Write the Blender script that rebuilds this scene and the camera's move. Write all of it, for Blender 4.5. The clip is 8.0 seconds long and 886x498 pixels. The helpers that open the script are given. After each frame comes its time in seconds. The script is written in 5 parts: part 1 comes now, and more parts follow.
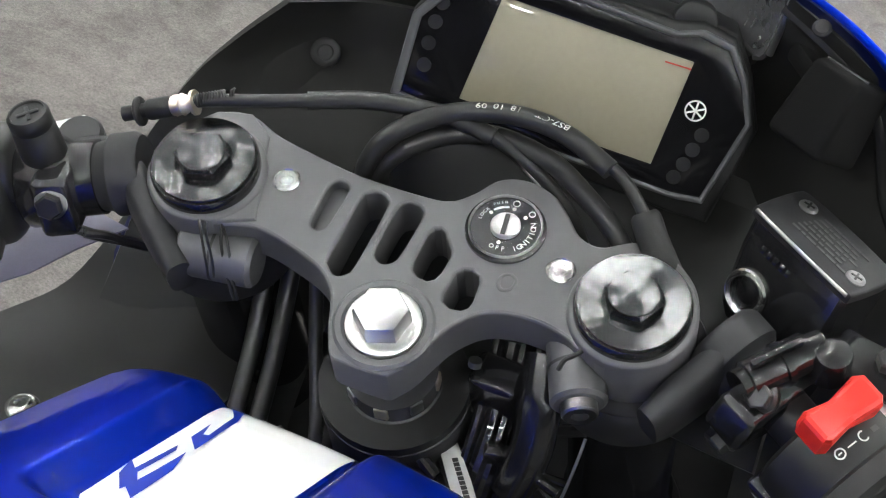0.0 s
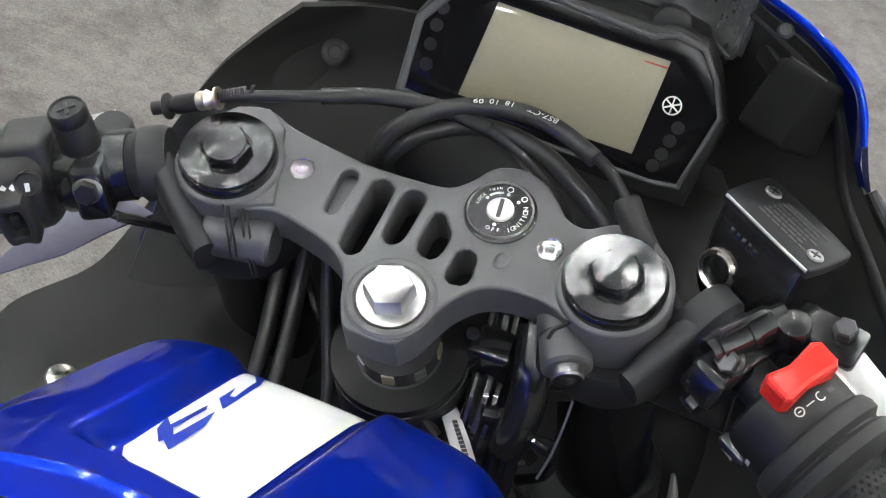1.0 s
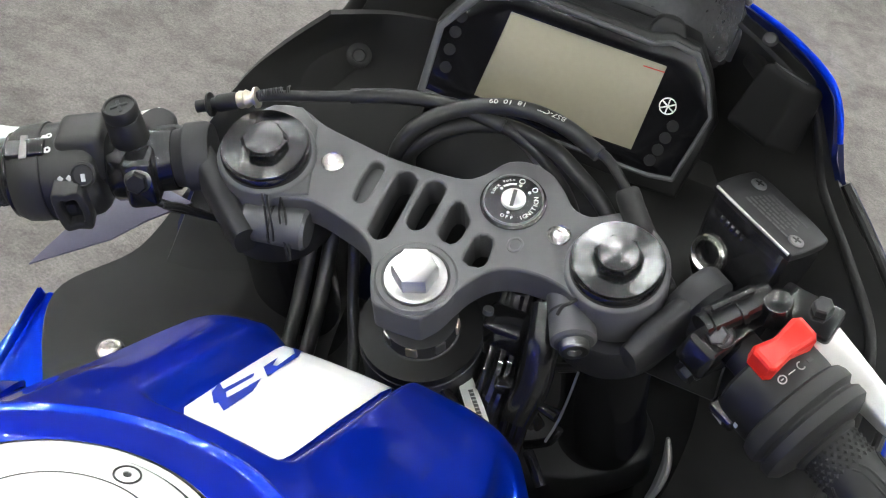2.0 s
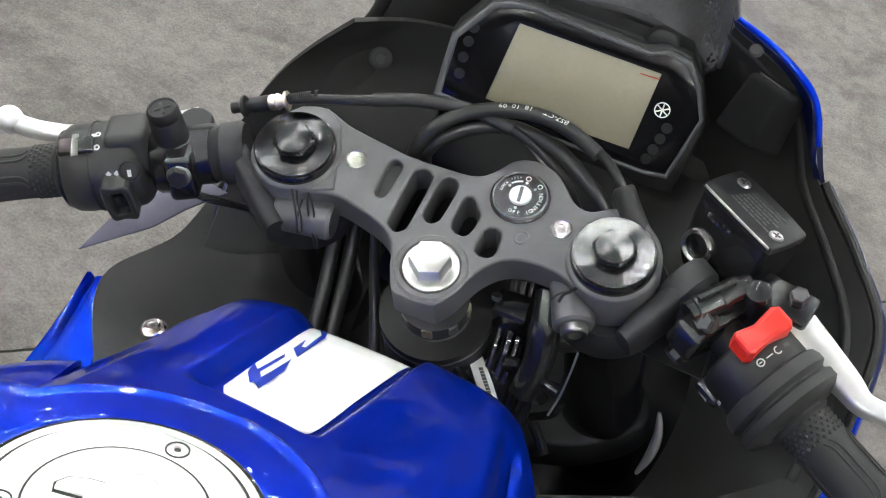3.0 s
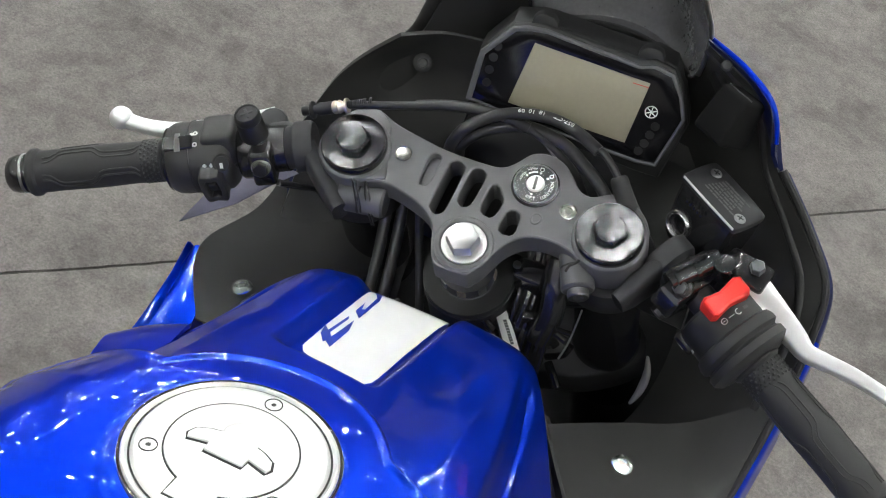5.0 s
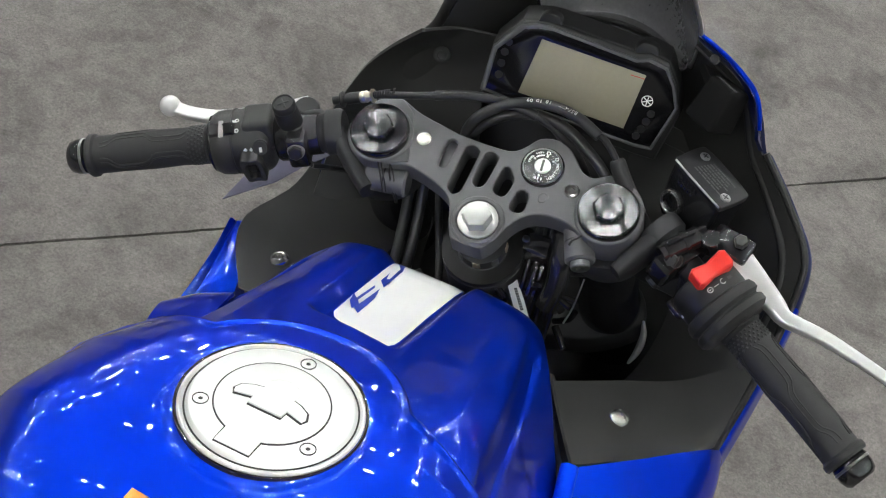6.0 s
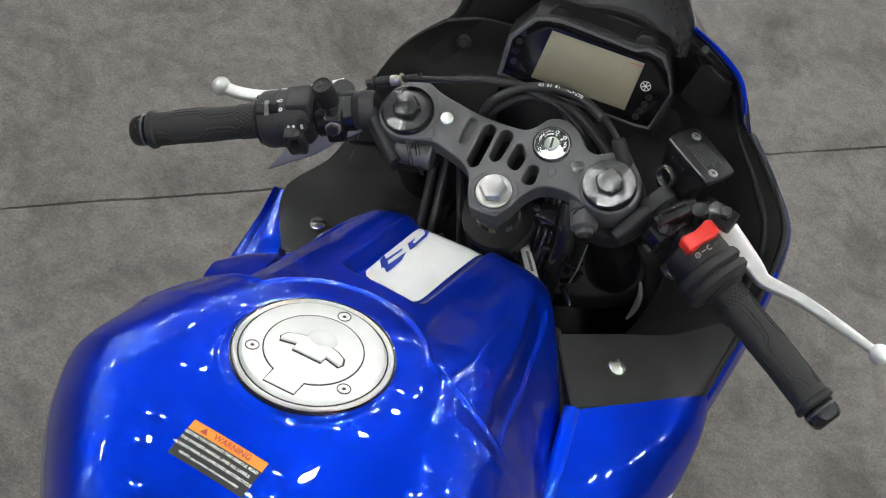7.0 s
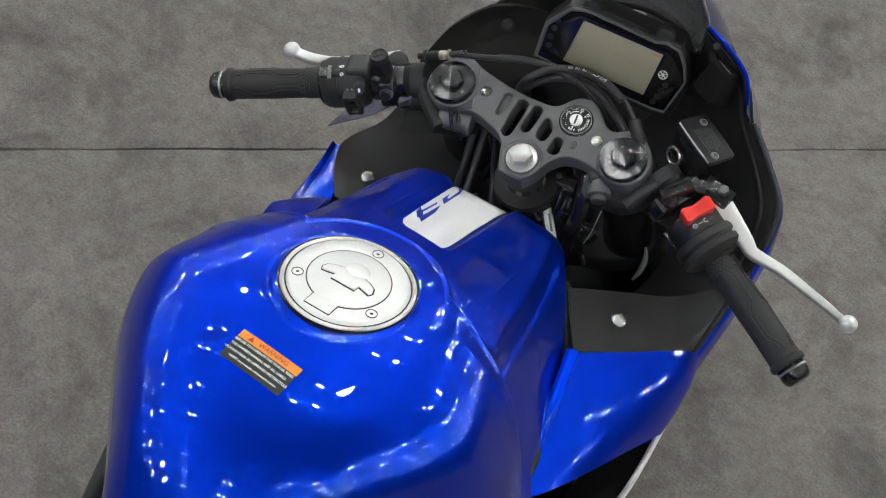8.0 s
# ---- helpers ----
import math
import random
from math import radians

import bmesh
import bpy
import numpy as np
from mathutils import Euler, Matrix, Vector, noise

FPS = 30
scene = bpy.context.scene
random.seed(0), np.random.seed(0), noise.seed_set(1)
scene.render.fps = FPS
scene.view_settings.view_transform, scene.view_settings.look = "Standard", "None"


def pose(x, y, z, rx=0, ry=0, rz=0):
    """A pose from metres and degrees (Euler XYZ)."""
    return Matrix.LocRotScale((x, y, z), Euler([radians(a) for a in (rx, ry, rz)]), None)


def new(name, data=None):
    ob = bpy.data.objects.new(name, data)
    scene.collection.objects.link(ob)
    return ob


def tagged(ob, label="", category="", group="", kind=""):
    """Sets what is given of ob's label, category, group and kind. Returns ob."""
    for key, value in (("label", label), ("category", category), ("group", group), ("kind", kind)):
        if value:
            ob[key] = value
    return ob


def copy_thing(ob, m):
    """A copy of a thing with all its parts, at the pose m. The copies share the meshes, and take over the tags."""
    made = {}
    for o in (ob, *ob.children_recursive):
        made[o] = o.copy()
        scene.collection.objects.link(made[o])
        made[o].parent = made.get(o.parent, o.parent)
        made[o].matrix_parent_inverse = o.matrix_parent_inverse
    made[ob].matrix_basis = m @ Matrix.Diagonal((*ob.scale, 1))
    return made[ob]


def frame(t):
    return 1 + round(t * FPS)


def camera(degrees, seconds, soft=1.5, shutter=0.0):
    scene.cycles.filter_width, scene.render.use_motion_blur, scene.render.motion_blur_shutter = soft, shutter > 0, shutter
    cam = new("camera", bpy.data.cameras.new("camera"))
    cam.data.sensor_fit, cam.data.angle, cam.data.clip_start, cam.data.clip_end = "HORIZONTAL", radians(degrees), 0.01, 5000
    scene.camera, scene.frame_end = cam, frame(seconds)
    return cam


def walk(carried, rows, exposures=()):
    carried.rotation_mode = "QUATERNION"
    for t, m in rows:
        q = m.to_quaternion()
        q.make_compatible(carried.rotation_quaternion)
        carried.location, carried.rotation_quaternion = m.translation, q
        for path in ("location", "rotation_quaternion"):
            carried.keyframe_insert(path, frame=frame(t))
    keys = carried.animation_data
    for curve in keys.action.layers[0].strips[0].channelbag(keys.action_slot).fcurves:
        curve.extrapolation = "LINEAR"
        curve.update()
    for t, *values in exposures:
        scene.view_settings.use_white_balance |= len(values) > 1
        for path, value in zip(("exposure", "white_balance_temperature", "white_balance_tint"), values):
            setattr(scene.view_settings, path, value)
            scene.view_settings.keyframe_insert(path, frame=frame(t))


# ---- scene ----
# The camera is drawn back and up from the handlebars, looking down over the rider's side of the tank.
cam = camera(32.0, 8.0, soft=1.1)
ROWS = [
    (0.0, 0.0101, -0.5052, 1.3737, 51.896, -14.723, 25.850),
    (0.5, 0.0113, -0.5348, 1.3898, 51.924, -15.093, 25.432),
    (1.0, 0.0228, -0.5651, 1.4098, 51.786, -14.906, 25.531),
    (1.5, 0.0187, -0.6047, 1.4254, 52.075, -15.616, 24.755),
    (3.0, 0.0301, -0.6902, 1.5144, 49.822, -15.291, 25.730),
    (3.5, 0.0338, -0.7142, 1.5579, 48.195, -14.698, 26.320),
    (4.0, 0.0416, -0.7450, 1.6032, 46.989, -14.478, 26.574),
    (4.5, 0.0400, -0.7785, 1.6588, 45.771, -14.143, 26.617),
    (6.0, 0.0729, -0.8903, 1.8095, 43.152, -12.842, 27.680),
    (6.5, 0.0851, -0.9360, 1.8692, 42.063, -12.515, 28.148),
    (7.0, 0.1028, -0.9899, 1.9320, 41.281, -12.387, 28.778),
    (7.5, 0.1343, -1.0426, 1.9961, 40.251, -12.459, 30.622),
    (8.0, 0.1903, -1.1047, 2.0729, 39.286, -12.831, 33.923),
]
walk(cam, [(t, pose(x, y, z, rx, ry, rz)) for t, x, y, z, rx, ry, rz in ROWS],
     [(0.0, 0.63), (1.5, 0.67), (3.5, 0.62), (4.5, 0.45), (6.5, 0.08), (8.0, -0.15)])

# ---- light and hall exposure ----
world = bpy.data.worlds.new("hall_air")
scene.world = world
world.use_nodes = True
world.node_tree.nodes["Background"].inputs[0].default_value = (0.9, 0.95, 1.0, 1)
world.node_tree.nodes["Background"].inputs[1].default_value = 0.02
LAMP_POWER = 300.0


# ---- materials ----
def material(name, colour, rough=0.5, metal=0.0, vary=0.12, scale=60.0, fine=600.0, bump=0.02, coat=0.0, spec=0.5, spread=0.06):
    """Principled surface with variation at two scales in colour, roughness and relief."""
    m = bpy.data.materials.new(name)
    m.use_nodes = True
    n, l = m.node_tree.nodes, m.node_tree.links
    b = n["Principled BSDF"]
    b.inputs["Metallic"].default_value = metal
    b.inputs["Coat Weight"].default_value = coat
    b.inputs["Coat Roughness"].default_value = 0.02
    b.inputs["Specular IOR Level"].default_value = spec
    tc = n.new("ShaderNodeTexCoord")
    big, small = n.new("ShaderNodeTexNoise"), n.new("ShaderNodeTexNoise")
    big.inputs["Scale"].default_value, small.inputs["Scale"].default_value = scale, fine
    big.inputs["Detail"].default_value, small.inputs["Detail"].default_value = 5, 3
    mixv = n.new("ShaderNodeMath")
    mixv.operation = "MULTIPLY_ADD"
    mixv.inputs[1].default_value = 0.5
    for t in (big, small):
        l.new(tc.outputs["Object"], t.inputs["Vector"])
    half = n.new("ShaderNodeMath")
    half.operation = "MULTIPLY"
    half.inputs[1].default_value = 0.5
    l.new(small.outputs["Fac"], half.inputs[0])
    l.new(big.outputs["Fac"], mixv.inputs[0])
    l.new(half.outputs[0], mixv.inputs[2])
    ramp = n.new("ShaderNodeValToRGB")
    lo = [c * (1 - vary) for c in colour]
    hi = [min(1, c * (1 + vary)) for c in colour]
    ramp.color_ramp.elements[0].color, ramp.color_ramp.elements[1].color = (*lo, 1), (*hi, 1)
    ramp.color_ramp.elements[0].position, ramp.color_ramp.elements[1].position = 0.3, 0.7
    l.new(mixv.outputs[0], ramp.inputs[0])
    l.new(ramp.outputs[0], b.inputs["Base Color"])
    rr = n.new("ShaderNodeMapRange")
    rr.inputs["To Min"].default_value, rr.inputs["To Max"].default_value = max(0, rough - spread), min(1, rough + spread)
    l.new(mixv.outputs[0], rr.inputs["Value"])
    l.new(rr.outputs[0], b.inputs["Roughness"])
    if bump:
        bp = n.new("ShaderNodeBump")
        bp.inputs["Strength"].default_value, bp.inputs["Distance"].default_value = bump, 0.001
        l.new(small.outputs["Fac"], bp.inputs["Height"])
        l.new(bp.outputs[0], b.inputs["Normal"])
    return m


def paint(name, colour, flake=0.35, rough=0.3):
    """Clear-coated body paint with fine metal flake."""
    m = material(name, colour, rough, flake, 0.06, 25, 4000, 0.0, 1.0)
    b = m.node_tree.nodes["Principled BSDF"]
    b.inputs["Coat Roughness"].default_value = 0.015
    if flake > 0.5:
        b.inputs["Specular Tint"].default_value = (0.10, 0.20, 0.75, 1)
    return m


def glow(name, colour, strength):
    m = bpy.data.materials.new(name)
    m.use_nodes = True
    n, l = m.node_tree.nodes, m.node_tree.links
    n.remove(n["Principled BSDF"])
    e = n.new("ShaderNodeEmission")
    e.inputs[0].default_value, e.inputs[1].default_value = (*colour, 1), strength
    l.new(e.outputs[0], n["Material Output"].inputs[0])
    return m


def smoked(name):
    """Thin grey-tinted acrylic: tinted see-through with a glossy skin."""
    m = bpy.data.materials.new(name)
    m.use_nodes = True
    n, l = m.node_tree.nodes, m.node_tree.links
    n.remove(n["Principled BSDF"])
    tr, gl, mx, fr = (n.new("ShaderNode" + k) for k in ("BsdfTransparent", "BsdfGlossy", "MixShader", "Fresnel"))
    df, m2, noise_t = n.new("ShaderNodeBsdfDiffuse"), n.new("ShaderNodeMixShader"), n.new("ShaderNodeTexNoise")
    noise_t.inputs["Scale"].default_value = 40
    # grey diffuse share: dusty film plus the ceiling's reflection put in as colour
    dust_haze = n.new("ShaderNodeMapRange")
    dust_haze.inputs["To Min"].default_value, dust_haze.inputs["To Max"].default_value = 0.42, 0.60
    l.new(noise_t.outputs["Fac"], dust_haze.inputs["Value"])
    df.inputs[0].default_value = (0.24, 0.24, 0.25, 1)
    tr.inputs[0].default_value = (0.55, 0.55, 0.57, 1)
    gl.inputs[1].default_value = 0.06
    l.new(dust_haze.outputs[0], m2.inputs[0])
    l.new(tr.outputs[0], m2.inputs[1])
    l.new(df.outputs[0], m2.inputs[2])
    l.new(fr.outputs[0], mx.inputs[0])
    l.new(m2.outputs[0], mx.inputs[1])
    l.new(gl.outputs[0], mx.inputs[2])
    l.new(mx.outputs[0], n["Material Output"].inputs[0])
    return m


BLUE = paint("metallic_blue_paint", (0.0, 0.028, 0.50), 0.78, 0.34)
# lighter copy of the body blue: the edge's shine put into the colour
BLUE_LIT_EDGE = paint("lit_blue_edge_paint", (0.0, 0.05, 0.80), 0.78, 0.30)
WHITE = paint("pearl_white_paint", (0.78, 0.78, 0.77), 0.0, 0.3)
INK_BLUE = paint("blue_decal", (0.004, 0.03, 0.36), 0.0, 0.3)
CLAMP = material("grey_powder_coat", (0.128, 0.128, 0.132), 0.5, 0.45, 0.10, 80, 2500, 0.12)
BRACKET = material("dark_cast_alloy", (0.036, 0.036, 0.038), 0.52, 0.3, 0.12, 70, 2200, 0.12)
MATTE = material("black_matte_plastic", (0.009, 0.009, 0.009), 0.5, 0.0, 0.2, 40, 2600, 0.10)
PANEL = material("grained_grey_plastic", (0.026, 0.026, 0.025), 0.44, 0.0, 0.14, 30, 3000, 0.16)
RUBBER = material("black_rubber", (0.018, 0.018, 0.018), 0.62, 0.0, 0.2, 60, 2500, 0.15)
HOSE = material("black_cable_sheath", (0.018, 0.018, 0.018), 0.34, 0.0, 0.15, 80, 900, 0.0, spread=0.02)
GLOSS = material("gloss_black_casting", (0.010, 0.010, 0.011), 0.22, 0.0, 0.2, 70, 1200, 0.0, 0.4)
FACE = material("black_dash_glass", (0.006, 0.006, 0.007), 0.14, 0.0, 0.1, 60, 900, 0.0, 0.0)
LCD = material("unlit_olive_display", (0.30, 0.275, 0.20), 0.50, 0.0, 0.05, 14, 300, 0.0, 0.6)
BEZEL = material("grey_dash_bezel", (0.085, 0.086, 0.09), 0.4, 0.0, 0.1, 60, 2500, 0.08)
CHROME = material("bright_plated_steel", (0.82, 0.82, 0.80), 0.16, 1.0, 0.06, 120, 1500, 0.03)
NUTM = material("satin_zinc_steel", (0.74, 0.74, 0.73), 0.33, 1.0, 0.05, 120, 1500, 0.03)
STEEL = material("worn_plated_steel", (0.30, 0.30, 0.30), 0.32, 1.0, 0.15, 150, 2000, 0.05)
TURNED = material("turned_dark_anodised", (0.12, 0.12, 0.125), 0.23, 1.0, 0.05, 150, 1500, 0.0, spread=0.015)
_grooves = TURNED.node_tree.nodes.new("ShaderNodeTangent")  # lathe grooves run round the axis
_grooves.direction_type, _grooves.axis = "RADIAL", "Z"
TURNED.node_tree.links.new(_grooves.outputs[0], TURNED.node_tree.nodes["Principled BSDF"].inputs["Tangent"])
TURNED.node_tree.nodes["Principled BSDF"].inputs["Anisotropic"].default_value = 0.9
BRASS = material("bare_brass", (0.86, 0.78, 0.64), 0.3, 1.0, 0.12, 200, 1500, 0.05)
SILVER = material("silver_painted_alloy", (0.76, 0.76, 0.75), 0.40, 0.5, 0.05, 60, 2500, 0.05)
LEVER = material("polished_lever_alloy", (0.80, 0.80, 0.79), 0.34, 0.75, 0.06, 70, 1800, 0.0, spread=0.02)
RED = material("red_switch_plastic", (0.80, 0.035, 0.025), 0.38, 0.0, 0.08, 120, 1500, 0.05)
INK_WHITE = material("white_print", (0.75, 0.75, 0.73), 0.6, 0, 0.05)
INK_GREY = material("grey_print", (0.055, 0.055, 0.055), 0.6, 0, 0.08)
INK_BLACK = material("black_print", (0.015, 0.015, 0.015), 0.5, 0, 0.1)
INK_RED = material("red_print", (0.45, 0.05, 0.03), 0.5, 0, 0.1)
ORANGE = material("orange_label_film", (0.85, 0.27, 0.02), 0.35, 0, 0.05, 60, 900, 0.0, 0.3)
PAPER = material("white_label_paper", (0.72, 0.72, 0.70), 0.5, 0, 0.04, 60, 900, 0.02)
TAG = material("violet_grey_card", (0.15, 0.145, 0.20), 0.55, 0, 0.06, 60, 900, 0.03)
FOAM = material("black_foam_rubber", (0.005, 0.005, 0.005), 0.85, 0.0, 0.2, 60, 2200, 0.2, spec=0.2)
SATIN = material("satin_black_casting", (0.013, 0.013, 0.014), 0.46, 0.0, 0.2, 90, 1600, 0.08, spec=0.3)
DARKBOLT = material("dark_plated_steel", (0.10, 0.10, 0.105), 0.34, 1.0, 0.15, 150, 2000, 0.05)
TYRE = material("tyre_rubber", (0.02, 0.02, 0.02), 0.8, 0, 0.2, 40, 900, 0.2)
SMOKE = smoked("smoked_acrylic")


# ---- mesh helpers ----
RAKE, STEER, FORK_TOP, BIKE_LEAN = 25.0, 2.515, 1.0, -8.0
MS = Matrix.Translation((0, 0, FORK_TOP)) @ Matrix.Rotation(radians(RAKE), 4, "X") @ Matrix.Rotation(radians(STEER), 4, "Z")
ID = Matrix.Identity(4)
PLACED = {}


def part(name, bm, mtl, parent, label="", m=None, smooth=35.0):
    """Links a bmesh as one mesh object under a thing or under a part; m is its pose in the bike's frame."""
    bmesh.ops.recalc_face_normals(bm, faces=bm.faces[:])
    for f in bm.faces:
        f.smooth = True
    for e in bm.edges:
        if len(e.link_faces) == 2 and e.calc_face_angle(0) > radians(smooth):
            e.smooth = False
    me = bpy.data.meshes.new(name)
    bm.to_mesh(me)
    bm.free()
    me.materials.append(mtl)
    ob = new(name, me)
    place = m if m is not None else ID
    if parent is not None:
        ob.parent = parent
        ob.matrix_basis = PLACED.get(parent.name, ID).inverted() @ place
    else:
        ob.matrix_basis = place
    PLACED[ob.name] = place.copy()
    if label:
        tagged(ob, label)
    return ob


def spline(pts, n=8, closed=False):
    """Catmull-Rom curve through the points."""
    p = [Vector(q) for q in pts]
    k = len(p)
    out = []
    for i in range(k if closed else k - 1):
        a, b, c, d = (p[(i + j) % k] if closed else p[min(max(i + j, 0), k - 1)] for j in (-1, 0, 1, 2))
        for s in range(n):
            t = s / n
            out.append(0.5 * (2 * b + (c - a) * t + (2 * a - 5 * b + 4 * c - d) * t * t + (3 * b - 3 * c + d - a) * t ** 3))
    if not closed:
        out.append(p[-1])
    return out


def rings_to_bm(rings, closed_ends=True, bm=None):
    """Skins a row of equal rings of points."""
    bm = bm or bmesh.new()
    vs = [[bm.verts.new(p) for p in r] for r in rings]
    k = len(rings[0])
    for a, b in zip(vs, vs[1:]):
        for i in range(k):
            bm.faces.new((a[i], a[(i + 1) % k], b[(i + 1) % k], b[i]))
    if not closed_ends and (Vector(rings[0][0]) - Vector(rings[-1][0])).length < 1e-7:
        bmesh.ops.remove_doubles(bm, verts=vs[0] + vs[-1], dist=1e-6)
    if closed_ends:
        bm.faces.new(vs[0][::-1])
        bm.faces.new(vs[-1])
    return bm


def tube(path, radius, segs=12, bm=None, flat=1.0, square=1.0):
    """A round (or flattened, or squared-off) rod along a path; radius is one number or one for each point."""
    path = [Vector(p) for p in path]
    rad = radius if isinstance(radius, (list, tuple)) else [radius] * len(path)
    up = Vector((0, 0, 1))
    rings = []
    side = None
    for i, p in enumerate(path):
        d = (path[min(i + 1, len(path) - 1)] - path[max(i - 1, 0)]).normalized()
        if side is None:
            side = d.cross(up if abs(d.z) < 0.95 else Vector((0, 1, 0))).normalized()
        side = (side - d * side.dot(d)).normalized()
        v = side.cross(d)
        turns = [(math.cos(2 * math.pi * j / segs), math.sin(2 * math.pi * j / segs)) for j in range(segs)]
        rings.append([p + side * math.copysign(abs(c) ** square, c) * rad[i] + v * math.copysign(abs(q) ** square, q) * rad[i] * flat for c, q in turns])
    return rings_to_bm(rings, True, bm)


def lathe(profile, segs=40, bm=None):
    """Turns (radius, height) pairs round the z axis."""
    rings = [[Vector((max(r, 1e-5) * math.cos(2 * math.pi * j / segs), max(r, 1e-5) * math.sin(2 * math.pi * j / segs), z)) for j in range(segs)] for r, z in profile]
    if profile[0][0] > 1e-4 and profile[-1][0] > 1e-4:
        return rings_to_bm(rings + [rings[0]], False, bm)
    return rings_to_bm(rings, True, bm)


def on_axis(a, b):
    """Pose that carries the z axis onto the line from a to b, with its origin at a."""
    a, b = Vector(a), Vector(b)
    return Matrix.Translation(a) @ (b - a).to_track_quat("Z", "Y").to_matrix().to_4x4()


def box(sx, sy, sz, bevel=0.002, segs=2, bm=None, at=(0, 0, 0), taper=1.0):
    bm = bm or bmesh.new()
    before = set(bm.verts)
    bmesh.ops.create_cube(bm, size=1.0)
    vs = [v for v in bm.verts if v not in before]
    for v in vs:
        k = taper if v.co.z > 0 else 1.0
        v.co = Vector((v.co.x * sx * k + at[0], v.co.y * sy * k + at[1], v.co.z * sz + at[2]))
    if bevel:
        es = list({e for v in vs for e in v.link_edges})
        bmesh.ops.bevel(bm, geom=es, offset=bevel, segments=segs, profile=0.5, affect="EDGES", clamp_overlap=True)
    return bm


def hexagon(r, z0, z1, chamfer=0.001, turn=0.0):
    rings = []
    for rr, z in ((r, z0), (r, z1 - chamfer), (r - chamfer * 1.2, z1)):
        rings.append([Vector((rr * math.cos(turn + math.pi * j / 3), rr * math.sin(turn + math.pi * j / 3), z)) for j in range(6)])
    return rings_to_bm(rings)


def shifted(loop, d):
    """A closed loop of (x, y) moved inwards by d (loop runs anticlockwise)."""
    out = []
    k = len(loop)
    for i in range(k):
        a, b, c = Vector(loop[i - 1]), Vector(loop[i]), Vector(loop[(i + 1) % k])
        t = (c - a).normalized()
        out.append(b + Vector((-t.y, t.x)) * d)
    return out


def anticlockwise(loop):
    area = sum(a[0] * b[1] - b[0] * a[1] for a, b in zip(loop, loop[1:] + loop[:1]))
    return loop if area > 0 else loop[::-1]


def plate(outer, holes, z0, z1, bevel=0.001):
    """A flat piece with openings through it and rounded rims."""
    bm = bmesh.new()
    tops = []
    for loop, sign in [(outer, 1)] + [(h, -1) for h in holes]:
        loop = [Vector(p[:2]) for p in anticlockwise([tuple(p[:2]) for p in loop])]
        prof = ((0, z0), (0, z1 - bevel), (bevel * 0.35, z1 - bevel * 0.35), (bevel, z1))
        rings = [[bm.verts.new((*q, z)) for q in shifted(loop, d * sign)] for d, z in prof]
        for a, b in zip(rings, rings[1:]):
            for i in range(len(loop)):
                j = (i + 1) % len(loop)
                bm.faces.new((a[i], a[j], b[j], b[i]))
        for ring in (rings[0], rings[-1]):
            tops.append([bm.edges.get((ring[i], ring[(i + 1) % len(ring)])) for i in range(len(ring))])
    for k in (0, 1):
        bmesh.ops.triangle_fill(bm, use_beauty=True, edges=[e for es in tops[k::2] for e in es])
    return bm


def turned_disc(r0, r1, z, turn):
    """A lathe-turned face: a disc with faint waves that run out from its axis, so that it shines in fans."""
    bm = bmesh.new()
    n = 144
    rows = []
    for r, dz in ((r0, 0), (r0 + 0.5 * (r1 - r0), 0), (r1, 0), (r1 + 0.0003, -0.0016)):
        row = []
        for k in range(n):
            a = 2 * math.pi * k / n
            wave = 0.013 * math.cos(3 * a + turn) + 0.007 * math.cos(7 * a + 2.1 + turn) + 0.03
            row.append(bm.verts.new((r * math.cos(a), r * math.sin(a), z + dz + r * wave * (dz == 0))))
        rows.append(row)
    for a, b in zip(rows, rows[1:]):
        for k in range(n):
            bm.faces.new((a[k], a[(k + 1) % n], b[(k + 1) % n], b[k]))
    return bm


def mm(*pts):
    return [(x / 1000, y / 1000) for x, y in pts]


def sheet(fn, nu, nv, thick=0.0):
    """A grid surface fn(u, v) with u, v in 0..1, given thickness along its normals."""
    bm = bmesh.new()
    g = [[bm.verts.new(fn(i / nu, j / nv)) for j in range(nv + 1)] for i in range(nu + 1)]
    for i in range(nu):
        for j in range(nv):
            bm.faces.new((g[i][j], g[i + 1][j], g[i + 1][j + 1], g[i][j + 1]))
    bmesh.ops.remove_doubles(bm, verts=bm.verts[:], dist=1e-6)
    if thick:
        bmesh.ops.recalc_face_normals(bm, faces=bm.faces[:])
        bmesh.ops.solidify(bm, geom=bm.faces[:], thickness=thick)
    return bm


def loft(curves, n=10, thick=0.0, nu=8):
    """A smooth surface across several curves that have equally many points."""
    dense = [spline(c, n) for c in curves]
    cols = [spline([d[i] for d in dense], nu) for i in range(len(dense[0]))]
    ku, kv = len(cols) - 1, len(cols[0]) - 1
    return sheet(lambda u, v: cols[round(u * ku)][round(v * kv)], ku, kv, thick)


def text_bm(words, size, depth=0.0002, bold=0.0):
    cu = bpy.data.curves.new("print", "FONT")
    cu.body, cu.size, cu.extrude, cu.align_x, cu.align_y, cu.resolution_u = words, size, depth, "CENTER", "CENTER", 2
    cu.offset = bold * size
    ob = bpy.data.objects.new("print", cu)
    scene.collection.objects.link(ob)
    dg = bpy.context.evaluated_depsgraph_get()
    me = bpy.data.meshes.new_from_object(ob.evaluated_get(dg))
    bm = bmesh.new()
    bm.from_mesh(me)
    bpy.data.objects.remove(ob)
    bpy.data.meshes.remove(me)
    return bm


def at(x, y, z, rz=0.0):
    """Pose in the steering frame, in millimetres."""
    return MS @ Matrix.Translation((x / 1000, y / 1000, z / 1000)) @ Matrix.Rotation(radians(rz), 4, "Z")


